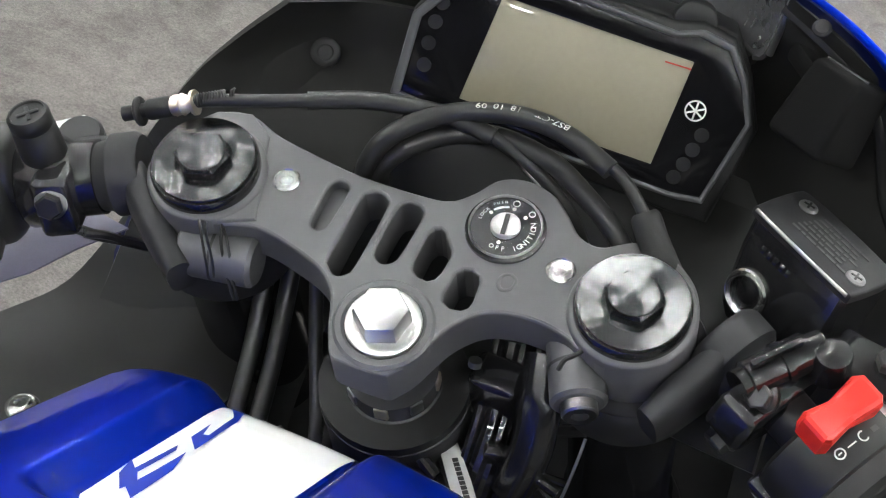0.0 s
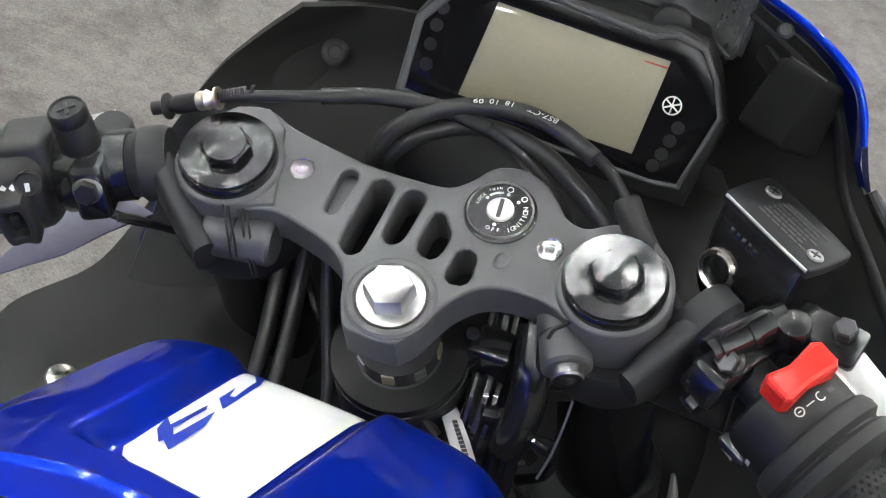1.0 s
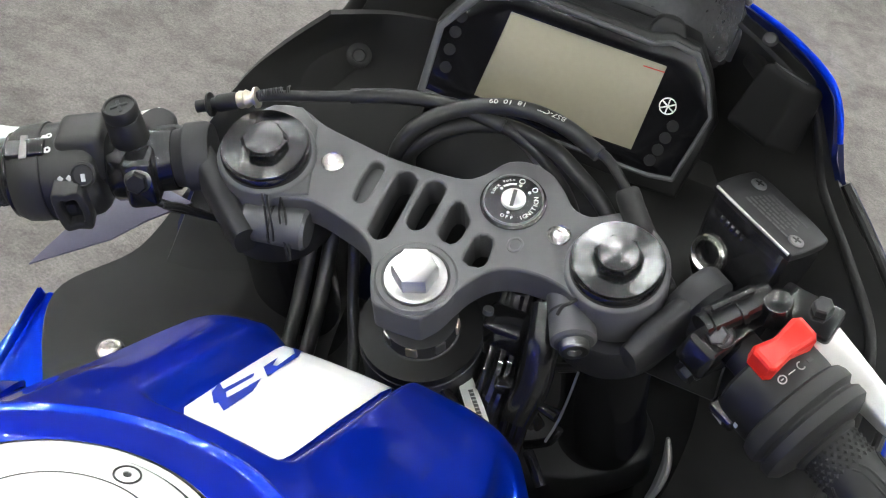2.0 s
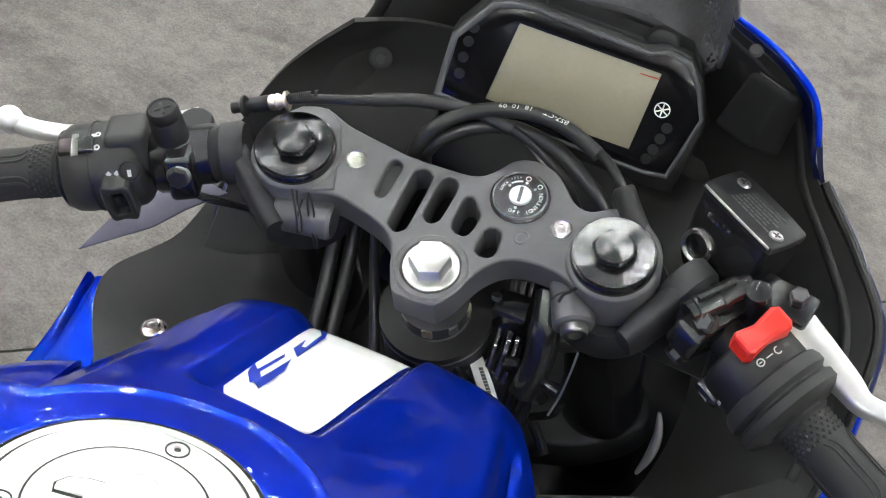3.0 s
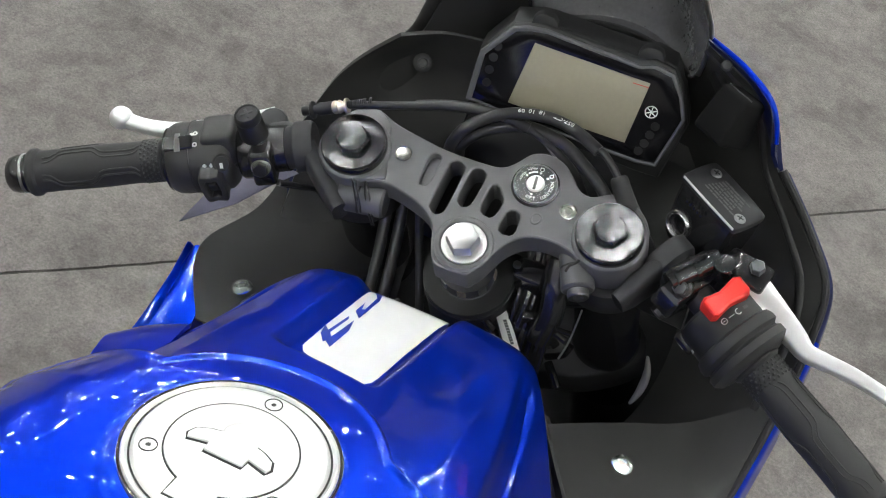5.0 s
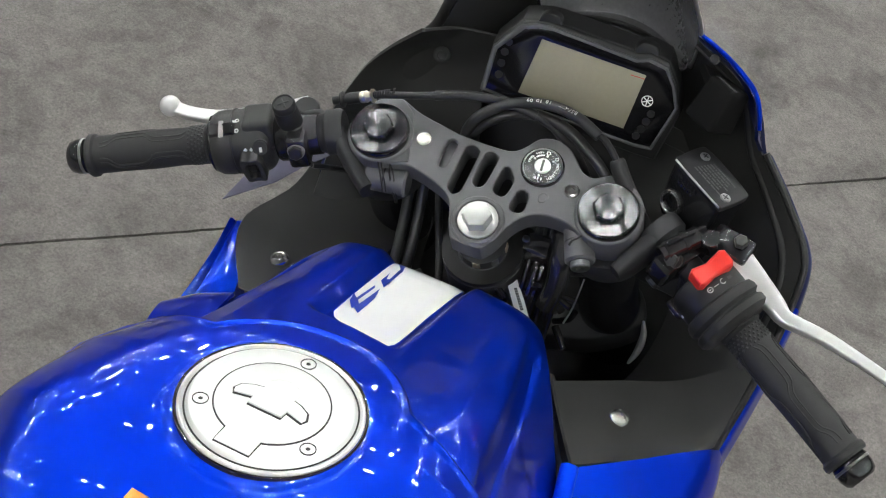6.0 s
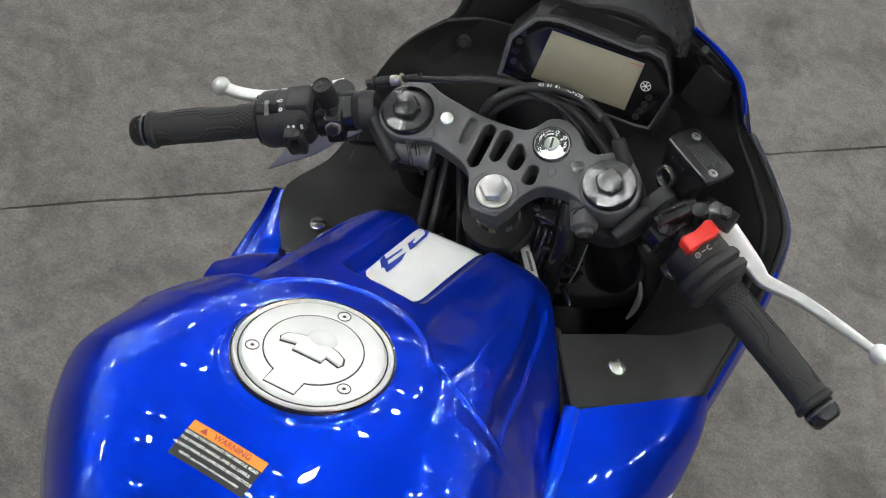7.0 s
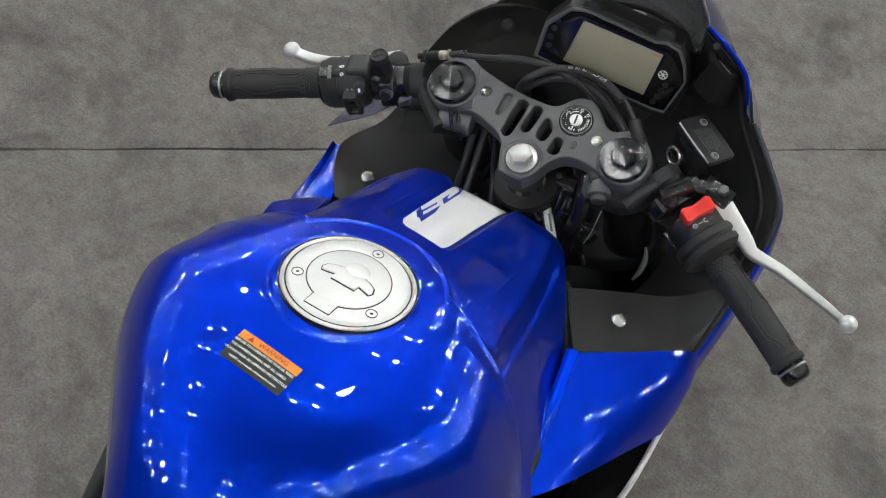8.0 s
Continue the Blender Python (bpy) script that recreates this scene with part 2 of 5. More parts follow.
def P(x, y, z):
    """A point of the steering frame, in millimetres, as a point of the bike's frame."""
    return MS @ Vector((x / 1000, y / 1000, z / 1000))


# ---- the hall ----
def structure(name, bm, mtl, label):
    ob = part(name, bm, mtl, None)
    return tagged(ob, label, kind="structure")


def carpet_material():
    m = material("grey_felt_carpet", (0.205, 0.191, 0.181), 0.95, 0, 0.2, 3.0, 260, 0.6)
    n, l = m.node_tree.nodes, m.node_tree.links
    b = n["Principled BSDF"]
    b.inputs["Specular IOR Level"].default_value = 0.15
    src = b.inputs["Base Color"].links[0].from_socket
    tc = n.new("ShaderNodeTexCoord")
    last = src
    for sc, lo, hi, dark, detail in ((5.0, 0.34, 0.52, 0.68, 6), (30.0, 0.30, 0.62, 0.78, 6), (190.0, 0.33, 0.62, 0.74, 4), (700.0, 0.25, 0.75, 0.62, 2)):
        t, mr, mx = n.new("ShaderNodeTexNoise"), n.new("ShaderNodeMapRange"), n.new("ShaderNodeMix")
        t.inputs["Scale"].default_value, t.inputs["Detail"].default_value, t.inputs["Roughness"].default_value = sc, detail, 0.65
        t.inputs["Distortion"].default_value = 0.6
        mr.inputs["From Min"].default_value, mr.inputs["From Max"].default_value = lo, hi
        mr.inputs["To Min"].default_value, mr.inputs["To Max"].default_value = dark, 1.06
        mx.data_type, mx.blend_type = "RGBA", "MULTIPLY"
        mx.inputs[0].default_value = 1.0
        l.new(tc.outputs["Object"], t.inputs["Vector"])
        l.new(t.outputs["Fac"], mr.inputs["Value"])
        l.new(last, mx.inputs[6])
        l.new(mr.outputs[0], mx.inputs[7])
        last = mx.outputs[2]
    l.new(last, b.inputs["Base Color"])
    return m


CARPET = carpet_material()
UNDERLAY = material("dark_underlay", (0.05, 0.047, 0.044), 0.9, 0, 0.2, 20, 300, 0.3)
WALL = material("grey_hall_wall", (0.07, 0.07, 0.075), 0.7, 0, 0.08, 1.5, 60, 0.05)
CEIL = material("dark_hall_ceiling", (0.03, 0.03, 0.032), 0.8, 0, 0.15, 1.2, 40, 0.1)
HALL, HIGH = 32.0, 8.0
bm = bmesh.new()
box(2 * HALL, 2 * HALL, 0.3, 0, bm=bm, at=(0, 0, -0.156))
structure("floor", bm, UNDERLAY, "dark screed floor under the exhibition carpet")
# two carpet widths butted along a seam that runs obliquely behind the machine
SEAM_DIR = Vector((0.70, 0.714, 0)).normalized()
SEAM_AT = Vector((-0.69, 0.635, 0))
SEAM_NORMAL = Vector((-SEAM_DIR.y, SEAM_DIR.x, 0))
for sign in (-1, 1):
    bm = bmesh.new()
    steps = 460
    edge = []
    for i in range(steps + 1):
        s = -16.0 * (1 - i / 115) - 1.5 if i < 115 else (1.5 + 16.0 * (i - 345) / 115 if i > 345 else -1.5 + 3.0 * (i - 115) / 230)
        wob = 0.0030 * noise.noise((s * 6.0, sign * 3.0, 0)) + 0.0024 * noise.noise((s * 40.0, sign * 5.0, 1))
        edge.append(SEAM_AT + SEAM_DIR * s + SEAM_NORMAL * sign * (0.0026 + wob))
    far = [p + SEAM_NORMAL * sign * 16.0 for p in edge]
    lip = [p + SEAM_NORMAL * sign * 0.006 for p in edge]
    rows = [[Vector((p.x, p.y, z)) for p in r] for r, z in ((edge, -0.006), (edge, -0.002), (lip, 0.0), (far, 0.0))]
    vs = [[bm.verts.new(p) for p in r] for r in rows]
    for a, b in zip(vs, vs[1:]):
        for i in range(steps):
            bm.faces.new((a[i], a[i + 1], b[i + 1], b[i]))
    structure("carpet", bm, CARPET, "worn mottled grey exhibition carpet with a butted seam")
for name, at_, size in (("wall_north", (0, HALL, HIGH / 2), (2 * HALL + 0.4, 0.2, HIGH)), ("wall_south", (0, -HALL, HIGH / 2), (2 * HALL + 0.4, 0.2, HIGH)),
                        ("wall_east", (HALL, 0, HIGH / 2), (0.2, 2 * HALL - 0.2, HIGH)), ("wall_west", (-HALL, 0, HIGH / 2), (0.2, 2 * HALL - 0.2, HIGH))):
    structure(name, box(*size, 0, at=at_), WALL, "plain grey hall wall")
structure("ceiling", box(2 * HALL + 0.4, 2 * HALL + 0.4, 0.2, 0, at=(0, 0, HIGH + 0.1)), CEIL, "dark hall ceiling with rows of lamps")


def ceiling_lamp():
    """Two square faces, each sunk into a black skirt, on one cross bar."""
    lamp = new("ceiling_lamp")
    part("cross_bar", box(0.90, 0.07, 0.05, 0.006, at=(0, 0, 0.125)), BRACKET, lamp)
    face = glow("lamp_light", (0.955, 0.98, 0.955), LAMP_POWER)
    w, t = 0.080, 0.012
    for x in (-0.29, 0.29):
        skirt = bmesh.new()
        for sx, sy, lx, ly in ((1, 0, t, 2 * w + 2 * t), (-1, 0, t, 2 * w + 2 * t), (0, 1, 2 * w, t), (0, -1, 2 * w, t)):
            box(lx, ly, 0.046, 0, bm=skirt, at=(x + sx * (w + t / 2), sy * (w + t / 2), 0.048))
        box(2 * w, 2 * w, 0.03, 0, bm=skirt, at=(x, 0, 0.062))
        part("skirt", skirt, BRACKET, lamp, "black lamp skirt")
        part("diffuser", box(2 * w - 0.004, 2 * w - 0.004, 0.012, 0.002, at=(x, 0, 0.035)), face, lamp, "glowing white lamp face")
    return tagged(lamp, "black twin lamp with two sunk white faces under the ceiling", "lamp", "ceiling lamps")


LAMPS = [(-27.8 + 3.6 * i, -15.5 + 2.2 * j) for i in range(14) for j in range(21) if not (7 <= i <= 8 and 5 <= j <= 7 and (i, j) != (7, 7))]
first_lamp = ceiling_lamp()
LAMP_TURN = 38.0
first_lamp.matrix_basis = pose(LAMPS[0][0], LAMPS[0][1], HIGH - 0.16, 0, 0, LAMP_TURN)
for x, y in LAMPS[1:]:
    copy_thing(first_lamp, pose(x, y, HIGH - 0.16, 0, 0, LAMP_TURN))


# ---- the motorcycle ----
bike = tagged(new("motorcycle"), "blue and white sport motorcycle leaning on its side stand", "motorcycle")
bike.matrix_basis = Matrix.Rotation(radians(BIKE_LEAN), 4, "Y")


# -- fuel tank --
def curve1(x, table):
    xs, ys = zip(*table)
    return float(np.interp(x, xs, ys))


def step(a, b, x):
    t = min(max((x - a) / (b - a), 0), 1)
    return t * t * (3 - 2 * t)


TANK_TOP = [(-0.76, 0.70), (-0.70, 0.78), (-0.65, 0.86), (-0.60, 0.925), (-0.55, 0.978), (-0.50, 1.010), (-0.45, 1.027), (-0.38, 1.033), (-0.33, 1.030), (-0.28, 1.022), (-0.24, 1.009), (-0.2, 0.990), (-0.1, 0.95)]
TANK_HALF = [(-0.76, 0.035), (-0.70, 0.045), (-0.65, 0.050), (-0.60, 0.066), (-0.56, 0.088), (-0.53, 0.109), (-0.48, 0.150), (-0.43, 0.188), (-0.385, 0.209), (-0.34, 0.209), (-0.28, 0.200), (-0.2, 0.18)]
TANK_BASE = [(-0.76, 0.66), (-0.65, 0.76), (-0.56, 0.82), (-0.46, 0.83), (-0.38, 0.80), (-0.2, 0.79)]
NOSE_TOP = [(-0.36, 1.015), (-0.30, 1.010), (-0.25, 0.998), (-0.20, 0.980), (-0.15, 0.964), (-0.11, 0.953), (-0.07, 0.942), (-0.058, 0.932), (-0.047, 0.908), (-0.037, 0.875), (-0.030, 0.845)]
NOSE_HALF = [(-0.36, 0.19), (-0.29, 0.190), (-0.22, 0.180), (-0.18, 0.163), (-0.13, 0.132), (-0.10, 0.114), (-0.08, 0.099), (-0.055, 0.082), (-0.030, 0.064)]
TANK_MID = -0.003


def smooth_table(x, table):
    return sum(curve1(x + d, table) for d in (-0.016, -0.008, 0.0, 0.008, 0.016)) / 5


def rear_dome(x, y):
    w = smooth_table(y, TANK_HALF)
    r = min(abs(x) / w, 1.0)
    crown = -0.022 * min((x / w) ** 2, 1.0)
    crown -= 0.35 * max(y + 0.315, 0) * step(0.07, 0.15, abs(x))
    crown -= 0.34 * min(max(y + 0.385, 0), 0.060) * step(0.085, 0.20, abs(x))
    low = smooth_table(y, TANK_BASE)
    return low + (smooth_table(y, TANK_TOP) - low) * max(1 - r ** 8.0, 0) ** 0.5 + crown


EDGE_A = [(-0.36, 0.080), (-0.28, 0.074), (-0.21, 0.066), (-0.15, 0.066), (-0.10, 0.070), (-0.05, 0.066), (-0.018, 0.055)]
EDGE_B = [(-0.36, 0.145), (-0.30, 0.132), (-0.23, 0.116), (-0.19, 0.110), (-0.16, 0.104), (-0.10, 0.090), (-0.05, 0.078), (-0.018, 0.066)]


def hinge(d, soft=0.00001):
    return 0.5 * (d + math.sqrt(d * d + soft))


def nose(x, y):
    """Flat top, a facet down to a sharp crease, then a channel and a steep cheek on either side."""
    z = smooth_table(y, NOSE_TOP)
    a = abs(x)
    ea, eb = smooth_table(y, EDGE_A), smooth_table(y, EDGE_B)
    k2 = curve1(y, [(-0.30, 1.0), (-0.20, 0.80), (-0.10, 0.45), (-0.02, 0.5)])
    h = hinge(a - ea, 0.00012)
    if x < 0:
        k2 *= 1 - 0.5 * step(-0.33, -0.27, y) * (1 - step(-0.20, -0.13, y))
    z -= 0.46 * h - 0.0085 * (1 - math.exp(-h / 0.025)) + k2 * hinge(a - eb) + 0.10 * a * a / 0.1
    inside = step(-0.001, 0.0045, a - eb) * (1 - step(0.010, 0.016, a - eb)) * step(-0.31, -0.27, y) * (1 - step(-0.11, -0.085, y))
    z -= 0.0045 * inside
    # a faint third fold across the upper facet
    z += 0.0035 * math.exp(-abs(a - 0.5 * (ea + eb)) / 0.012) * step(-0.26, -0.20, y) * (1 - step(-0.20, -0.13, y))
    return z


def shoulder_line(x):
    """How far forward the raised rear of the tank reaches at x."""
    a = abs(x)
    ring = -0.335 + 0.109 * math.sqrt(max(1 - (a / 0.092) ** 2, 0))
    wing = -0.271 + 0.06 * (a - 0.09) - 2.0 * max(a - 0.140, 0) if x < 0 else -0.272 - 0.30 * max(a - 0.072, 0)
    return max(ring, wing)


def panel_depth(x, y):
    """The sunk panel in the nose that carries the white field; it runs out over the front edge."""
    x += TANK_MID
    left = -0.0435 + 0.02 * (y + 0.17)
    right = 0.0155 + 0.045 * (y + 0.17)
    back = -0.183 - 0.10 * (x + 0.046)
    out = math.hypot(max((left - x) / 0.016, (x - right) / 0.012, 0), max((back - y) / 0.010, 0))
    return 1 - step(0.0, 1.0, out)


def tank_z(x, y):
    zr, zn = rear_dome(x, y), nose(x, y)
    zn -= 0.0105 * panel_depth(x, y)
    reach = 0.004 + 0.005 * step(0.12, 0.19, abs(x))
    k = step(-reach, reach * 0.8, shoulder_line(x) - y)
    lip = 0.0020 * math.exp(-((shoulder_line(x) - y - 0.005) / 0.0035) ** 2)
    cap = math.hypot(x, y + 0.333)
    z = zn + (zr + max(zn + 0.002 - zr, 0) * step(-0.37, -0.33, y) - zn) * k + lip
    z -= 0.0012 * math.exp(-((cap - 0.0655) / 0.0014) ** 2) * k
    return z


def tank_half(y):
    a, b = smooth_table(y, TANK_HALF), smooth_table(y, NOSE_HALF)
    k = step(-0.30, -0.275, y)
    return a + (b - a) * k


def tank_point(u, v):
    y = -0.76 + 0.729 * v
    s = 2 * u - 1
    s = math.copysign(abs(s) ** 0.86, s)
    w = tank_half(y)
    x = w * s
    z = tank_z(x, y)
    return Vector((x + TANK_MID, y, z))


def tank_mesh():
    nu, nv = 210, 400
    bm = bmesh.new()
    g = []
    for j in range(nv + 1):
        row = [tank_point(i / nu, j / nv) for i in range(nu + 1)]
        lo = 0.80 if row[0].y < -0.28 else 0.86
        skirt = [[Vector((row[e].x * k + TANK_MID * (1 - k), row[e].y, min(row[e].z - 0.004, z))) for k, z in ((0.98, row[e].z - 0.010), (0.82, lo - 0.02))] for e in (0, nu)]
        g.append([bm.verts.new(p) for p in skirt[0][::-1] + row + skirt[1]])
    for a, b in zip(g, g[1:]):
        for i in range(len(a) - 1):
            bm.faces.new((a[i], a[i + 1], b[i + 1], b[i]))
    bm.faces.new([v for v in g[-1]])
    return bm


tank = part("fuel_tank", tank_mesh(), BLUE, bike, "glossy metallic blue fuel tank with a raised shoulder", smooth=60)


def draped(loop, lift=0.0006, nx=1, inner=True):
    """A thin film that follows the tank inside an outline of plan points (x, y)."""
    bm = bmesh.new()
    vs = [bm.verts.new((x, y, 0)) for x, y in loop]
    es = [bm.edges.new((vs[i], vs[(i + 1) % len(vs)])) for i in range(len(vs))]
    bmesh.ops.triangle_fill(bm, use_beauty=True, edges=es)
    for _ in range(5):
        longs = [e for e in bm.edges if e.calc_length() > 0.004]
        if not longs:
            break
        bmesh.ops.subdivide_edges(bm, edges=longs, cuts=1)
        bmesh.ops.triangulate(bm, faces=bm.faces[:])
    for v in bm.verts:
        v.co.z = tank_z(v.co.x - TANK_MID, v.co.y) + lift
    return bm


def dense(loop, gap=0.003):
    out = []
    for a, b in zip(loop, loop[1:] + loop[:1]):
        k = max(1, int(math.dist(a, b) / gap))
        out += [(a[0] + (b[0] - a[0]) * i / k, a[1] + (b[1] - a[1]) * i / k) for i in range(k)]
    return out


field = dense(mm((-42, -172), (-38, -179), (-30, -183), (-14, -186), (4, -187.5), (11, -187), (14, -182), (15, -174), (15.8, -134), (19, -85), (20.5, -69), (18, -62), (-39, -57), (-41.5, -70), (-42, -101), (-43, -138)))
part("white_field", draped(field, 0.0006), WHITE, tank, "pearl white field in the sunk panel")
# blue slanting marks along the edge of the field
for mark in (mm((-40.5, -150), (-43.2, -138), (-38.3, -143), (-36, -117), (-34.2, -121), (-35.8, -145), (-32.5, -150), (-32, -144), (-30.5, -119.7), (-26.8, -135), (-26.7, -163), (-32.9, -157), (-33.5, -160)),
             mm((-35.7, -108), (-35.6, -93), (-33.2, -103), (-31.2, -102), (-31.8, -81.5), (-41.2, -67), (-40, -59), (-34.5, -63), (-28.6, -84), (-29.0, -116))):
    part("blue_mark", draped(dense(mark), 0.0011), INK_BLUE, tank, "angular blue mark on the white field")
# wing where the raised shoulder runs out beside the nose
part("tank_wing", loft([[Vector(p) for p in c] for c in (((-0.150, -0.268, 0.958), (-0.131, -0.262, 0.966), (-0.110, -0.254, 0.970)), ((-0.162, -0.222, 0.946), (-0.143, -0.200, 0.946), (-0.122, -0.185, 0.946)), ((-0.164, -0.195, 0.920), (-0.157, -0.172, 0.908), (-0.136, -0.165, 0.912)))], 8, 0.003, 8), BLUE, tank, "blue wing beside the tank nose")
# flush cover at the tank's flank, held a little proud
cover = dense(mm((93, -94), (112, -116), (131, -148), (143, -176), (148, -193), (143, -199), (134, -196), (124, -187), (114, -160), (102, -120)), 0.003)
part("tank_side_cover", draped(cover, 0.0016), BLUE, tank, "blue cover let into the tank flank")

# filler cap
cap_c = Vector((TANK_MID + 0.0010, -0.327, tank_z(0.0, -0.327) - 0.0005))
CAP_RIM = 0.0660
cap_dx = Vector((2 * CAP_RIM, 0, tank_z(CAP_RIM, -0.327) - tank_z(-CAP_RIM, -0.327)))
cap_dy = Vector((0, 2 * CAP_RIM, tank_z(0, -0.327 + CAP_RIM) - tank_z(0, -0.327 - CAP_RIM)))
cap_c.z = sum(tank_z(CAP_RIM * math.cos(a), -0.327 + CAP_RIM * math.sin(a)) for a in (0, 1.571, 3.142, 4.712)) / 4 + 0.0014
cap_n = cap_dx.cross(cap_dy).normalized()
cap_y = (cap_dy - cap_n * cap_dy.dot(cap_n)).normalized()
CAP_M = Matrix.Translation(cap_c) @ Matrix((cap_y.cross(cap_n), cap_y, cap_n)).transposed().to_4x4()
cap = part("filler_cap", lathe([(0.0, -0.006), (0.0605, -0.006), (0.0605, 0.0015), (0.0597, 0.0026), (0.0585, 0.003), (0.0565, 0.0012), (0.0553, 0.0012), (0.0535, 0.0040), (0.0525, 0.0046), (0.0385, 0.0050), (0.0378, 0.0043), (0.0372, 0.0043), (0.0365, 0.0050), (0.0, 0.0052)], 96), SILVER, tank, "satin silver filler cap ring", CAP_M)
part("cap_seal", lathe([(0.0608, -0.003), (0.0608, 0.0008), (0.0616, 0.0014), (0.0626, 0.0012), (0.0634, -0.003)], 96), GLOSS, cap, "gloss black ring round the cap", CAP_M)
part("cap_groove", lathe([(0.0565, 0.0013), (0.0565, 0.0016), (0.0553, 0.0016), (0.0553, 0.0013)], 96), INK_BLACK, cap, "dark gap round the cap", CAP_M)
LID = [(0.0372 * math.cos(a), 0.0372 * math.sin(a)) for a in [radians(-70 + 5.614 * k) for k in range(58)]] + mm((-12.7, -49), (12.7, -49))
FLAP = mm((-12, -10), (12, -10), (12.6, -3.5), (25, -6.5), (26.2, -3), (24, 2.2), (17, 6.0), (8, 8.2), (0, 8.8), (-8, 8.2), (-17, 6.0), (-24, 2.2), (-26.2, -3), (-25, -6.5), (-12.6, -3.5))
part("lid_gap", plate(shifted(LID, -0.0010), [], 0.0035, 0.00525, 0.0001), INK_BLACK, cap, "dark gap round the lid", CAP_M)
part("flap_gap", plate(shifted(FLAP, -0.0016), [], 0.005, 0.0062, 0.0001), INK_BLACK, cap, "", CAP_M)
lid = part("cap_lid", plate(LID, [], 0.0035, 0.0058, 0.0006), SILVER, cap, "", CAP_M)
flap = part("key_flap", plate(FLAP, [], 0.005, 0.0076, 0.0006), SILVER, cap, "hinged key flap", CAP_M)
bm = bmesh.new()
bmesh.ops.create_uvsphere(bm, u_segments=20, v_segments=10, radius=1.0)
for v in bm.verts:
    v.co = Vector((v.co.x * 0.0125, v.co.y * 0.0112 + 0.0120, 0.005 + v.co.z * 0.0040))
part("key_bulge", bm, SILVER, cap, "", CAP_M)
for a in (90, 210, 330):
    q = CAP_M @ Matrix.Translation((0.0455 * math.cos(radians(a)), 0.0455 * math.sin(radians(a)), 0.0042))
    sc = part("cap_screw", lathe([(0.0, 0.0), (0.0046, 0.0), (0.0046, 0.0008), (0.0036, 0.0012), (0.0018, 0.0012), (0.0016, 0.0004), (0.0, 0.0004)], 20), SILVER, cap, "", q)
    part("screw_gap", lathe([(0.0047, 0.0), (0.0047, 0.0011), (0.0054, 0.0011), (0.0054, 0.0)], 24), INK_BLACK, cap, "dark gap round a screw", q)
    part("screw_socket", hexagon(0.0017, 0.0003, 0.0008, 0.0001), INK_BLACK, sc, "dark hexagon socket", q)

# warning label
lx, ly = -0.0075, -0.443


def on_tank(x, y, rz=0.0, lift=0.0):
    e = 0.004
    z = tank_z(x - TANK_MID, y)
    dx = Vector((2 * e, 0, tank_z(x + e - TANK_MID, y) - tank_z(x - e - TANK_MID, y)))
    dy = Vector((0, 2 * e, tank_z(x - TANK_MID, y + e) - tank_z(x - TANK_MID, y - e)))
    n = dx.cross(dy).normalized()
    q = n.to_track_quat("Z", "Y").to_matrix().to_4x4()
    fix = q.to_3x3() @ Vector((1, 0, 0))
    spin = math.atan2(fix.y, fix.x)
    return Matrix.Translation(Vector((x, y, z)) + n * lift) @ q @ Matrix.Rotation(radians(rz) - spin, 4, "Z")


LM = on_tank(lx, ly, -4.5, 0.0006)


def draped_on(mx, bm, lift):
    """Presses a flat piece made in the plane of mx down onto the tank."""
    for v in bm.verts:
        p = mx @ Vector((v.co.x, v.co.y, 0))
        v.co = Vector((p.x, p.y, tank_z(p.x - TANK_MID, p.y) + lift + max(v.co.z, 0)))
    return bm


def film(x0, y0, x1, y1):
    bm = bmesh.new()
    bmesh.ops.create_grid(bm, x_segments=12, y_segments=6, size=0.5)
    for v in bm.verts:
        v.co = Vector((x0 + (v.co.x + 0.5) * (x1 - x0), y0 + (v.co.y + 0.5) * (y1 - y0), 0))
    return bm


label = part("warning_label", draped_on(LM, film(-0.0325, -0.0165, 0.0325, 0.0078), 0.0005), INK_BLACK, tank, "black warning label with white print")
part("label_band", draped_on(LM, film(-0.0325, 0.0063, 0.0325, 0.0148), 0.0007), ORANGE, label, "orange band of the label")
part("print", draped_on(LM @ Matrix.Translation((0.004, 0.0104, 0)), text_bm("WARNING", 0.0066, 0.0, 0.015), 0.0010), INK_RED, label)
bm = bmesh.new()
vs = [bm.verts.new(p) for p in ((-0.0235, 0.0080, 0), (-0.0170, 0.0080, 0), (-0.02025, 0.0132, 0))]
bm.faces.new(vs)
part("print", draped_on(LM, bm, 0.0010), INK_RED, label)
for k, (line, x) in enumerate((("\u2022BEFORE YOU OPERATE THIS VEHICLE, READ", -0.001), ("THE OWNER'S MANUAL AND ALL LABELS.", -0.002), ("\u2022ALWAYS WEAR AN APPROVED MOTORCYCLE", -0.001), ("HELMET, eye protection, and protective clothing", 0.0))):
    part("print", draped_on(LM @ Matrix.Translation((x, 0.0038 - 0.0052 * k, 0)), text_bm(line, 0.0032 if k < 3 else 0.0026, 0.0, 0.03), 0.0009), INK_WHITE, label)

# -- steering head and clamp --
outline = [(p.x, p.y) for p in spline([(x / 1000, y / 1000, 0) for x, y in (
    (-127, 3), (-121, -16), (-102, -26), (-82, -22), (-66, -18), (-46, -22), (-32, -27), (-23.5, -34), (-19.2, -42), (-16.2, -50), (-12.4, -58), (-10, -62))], 6)]
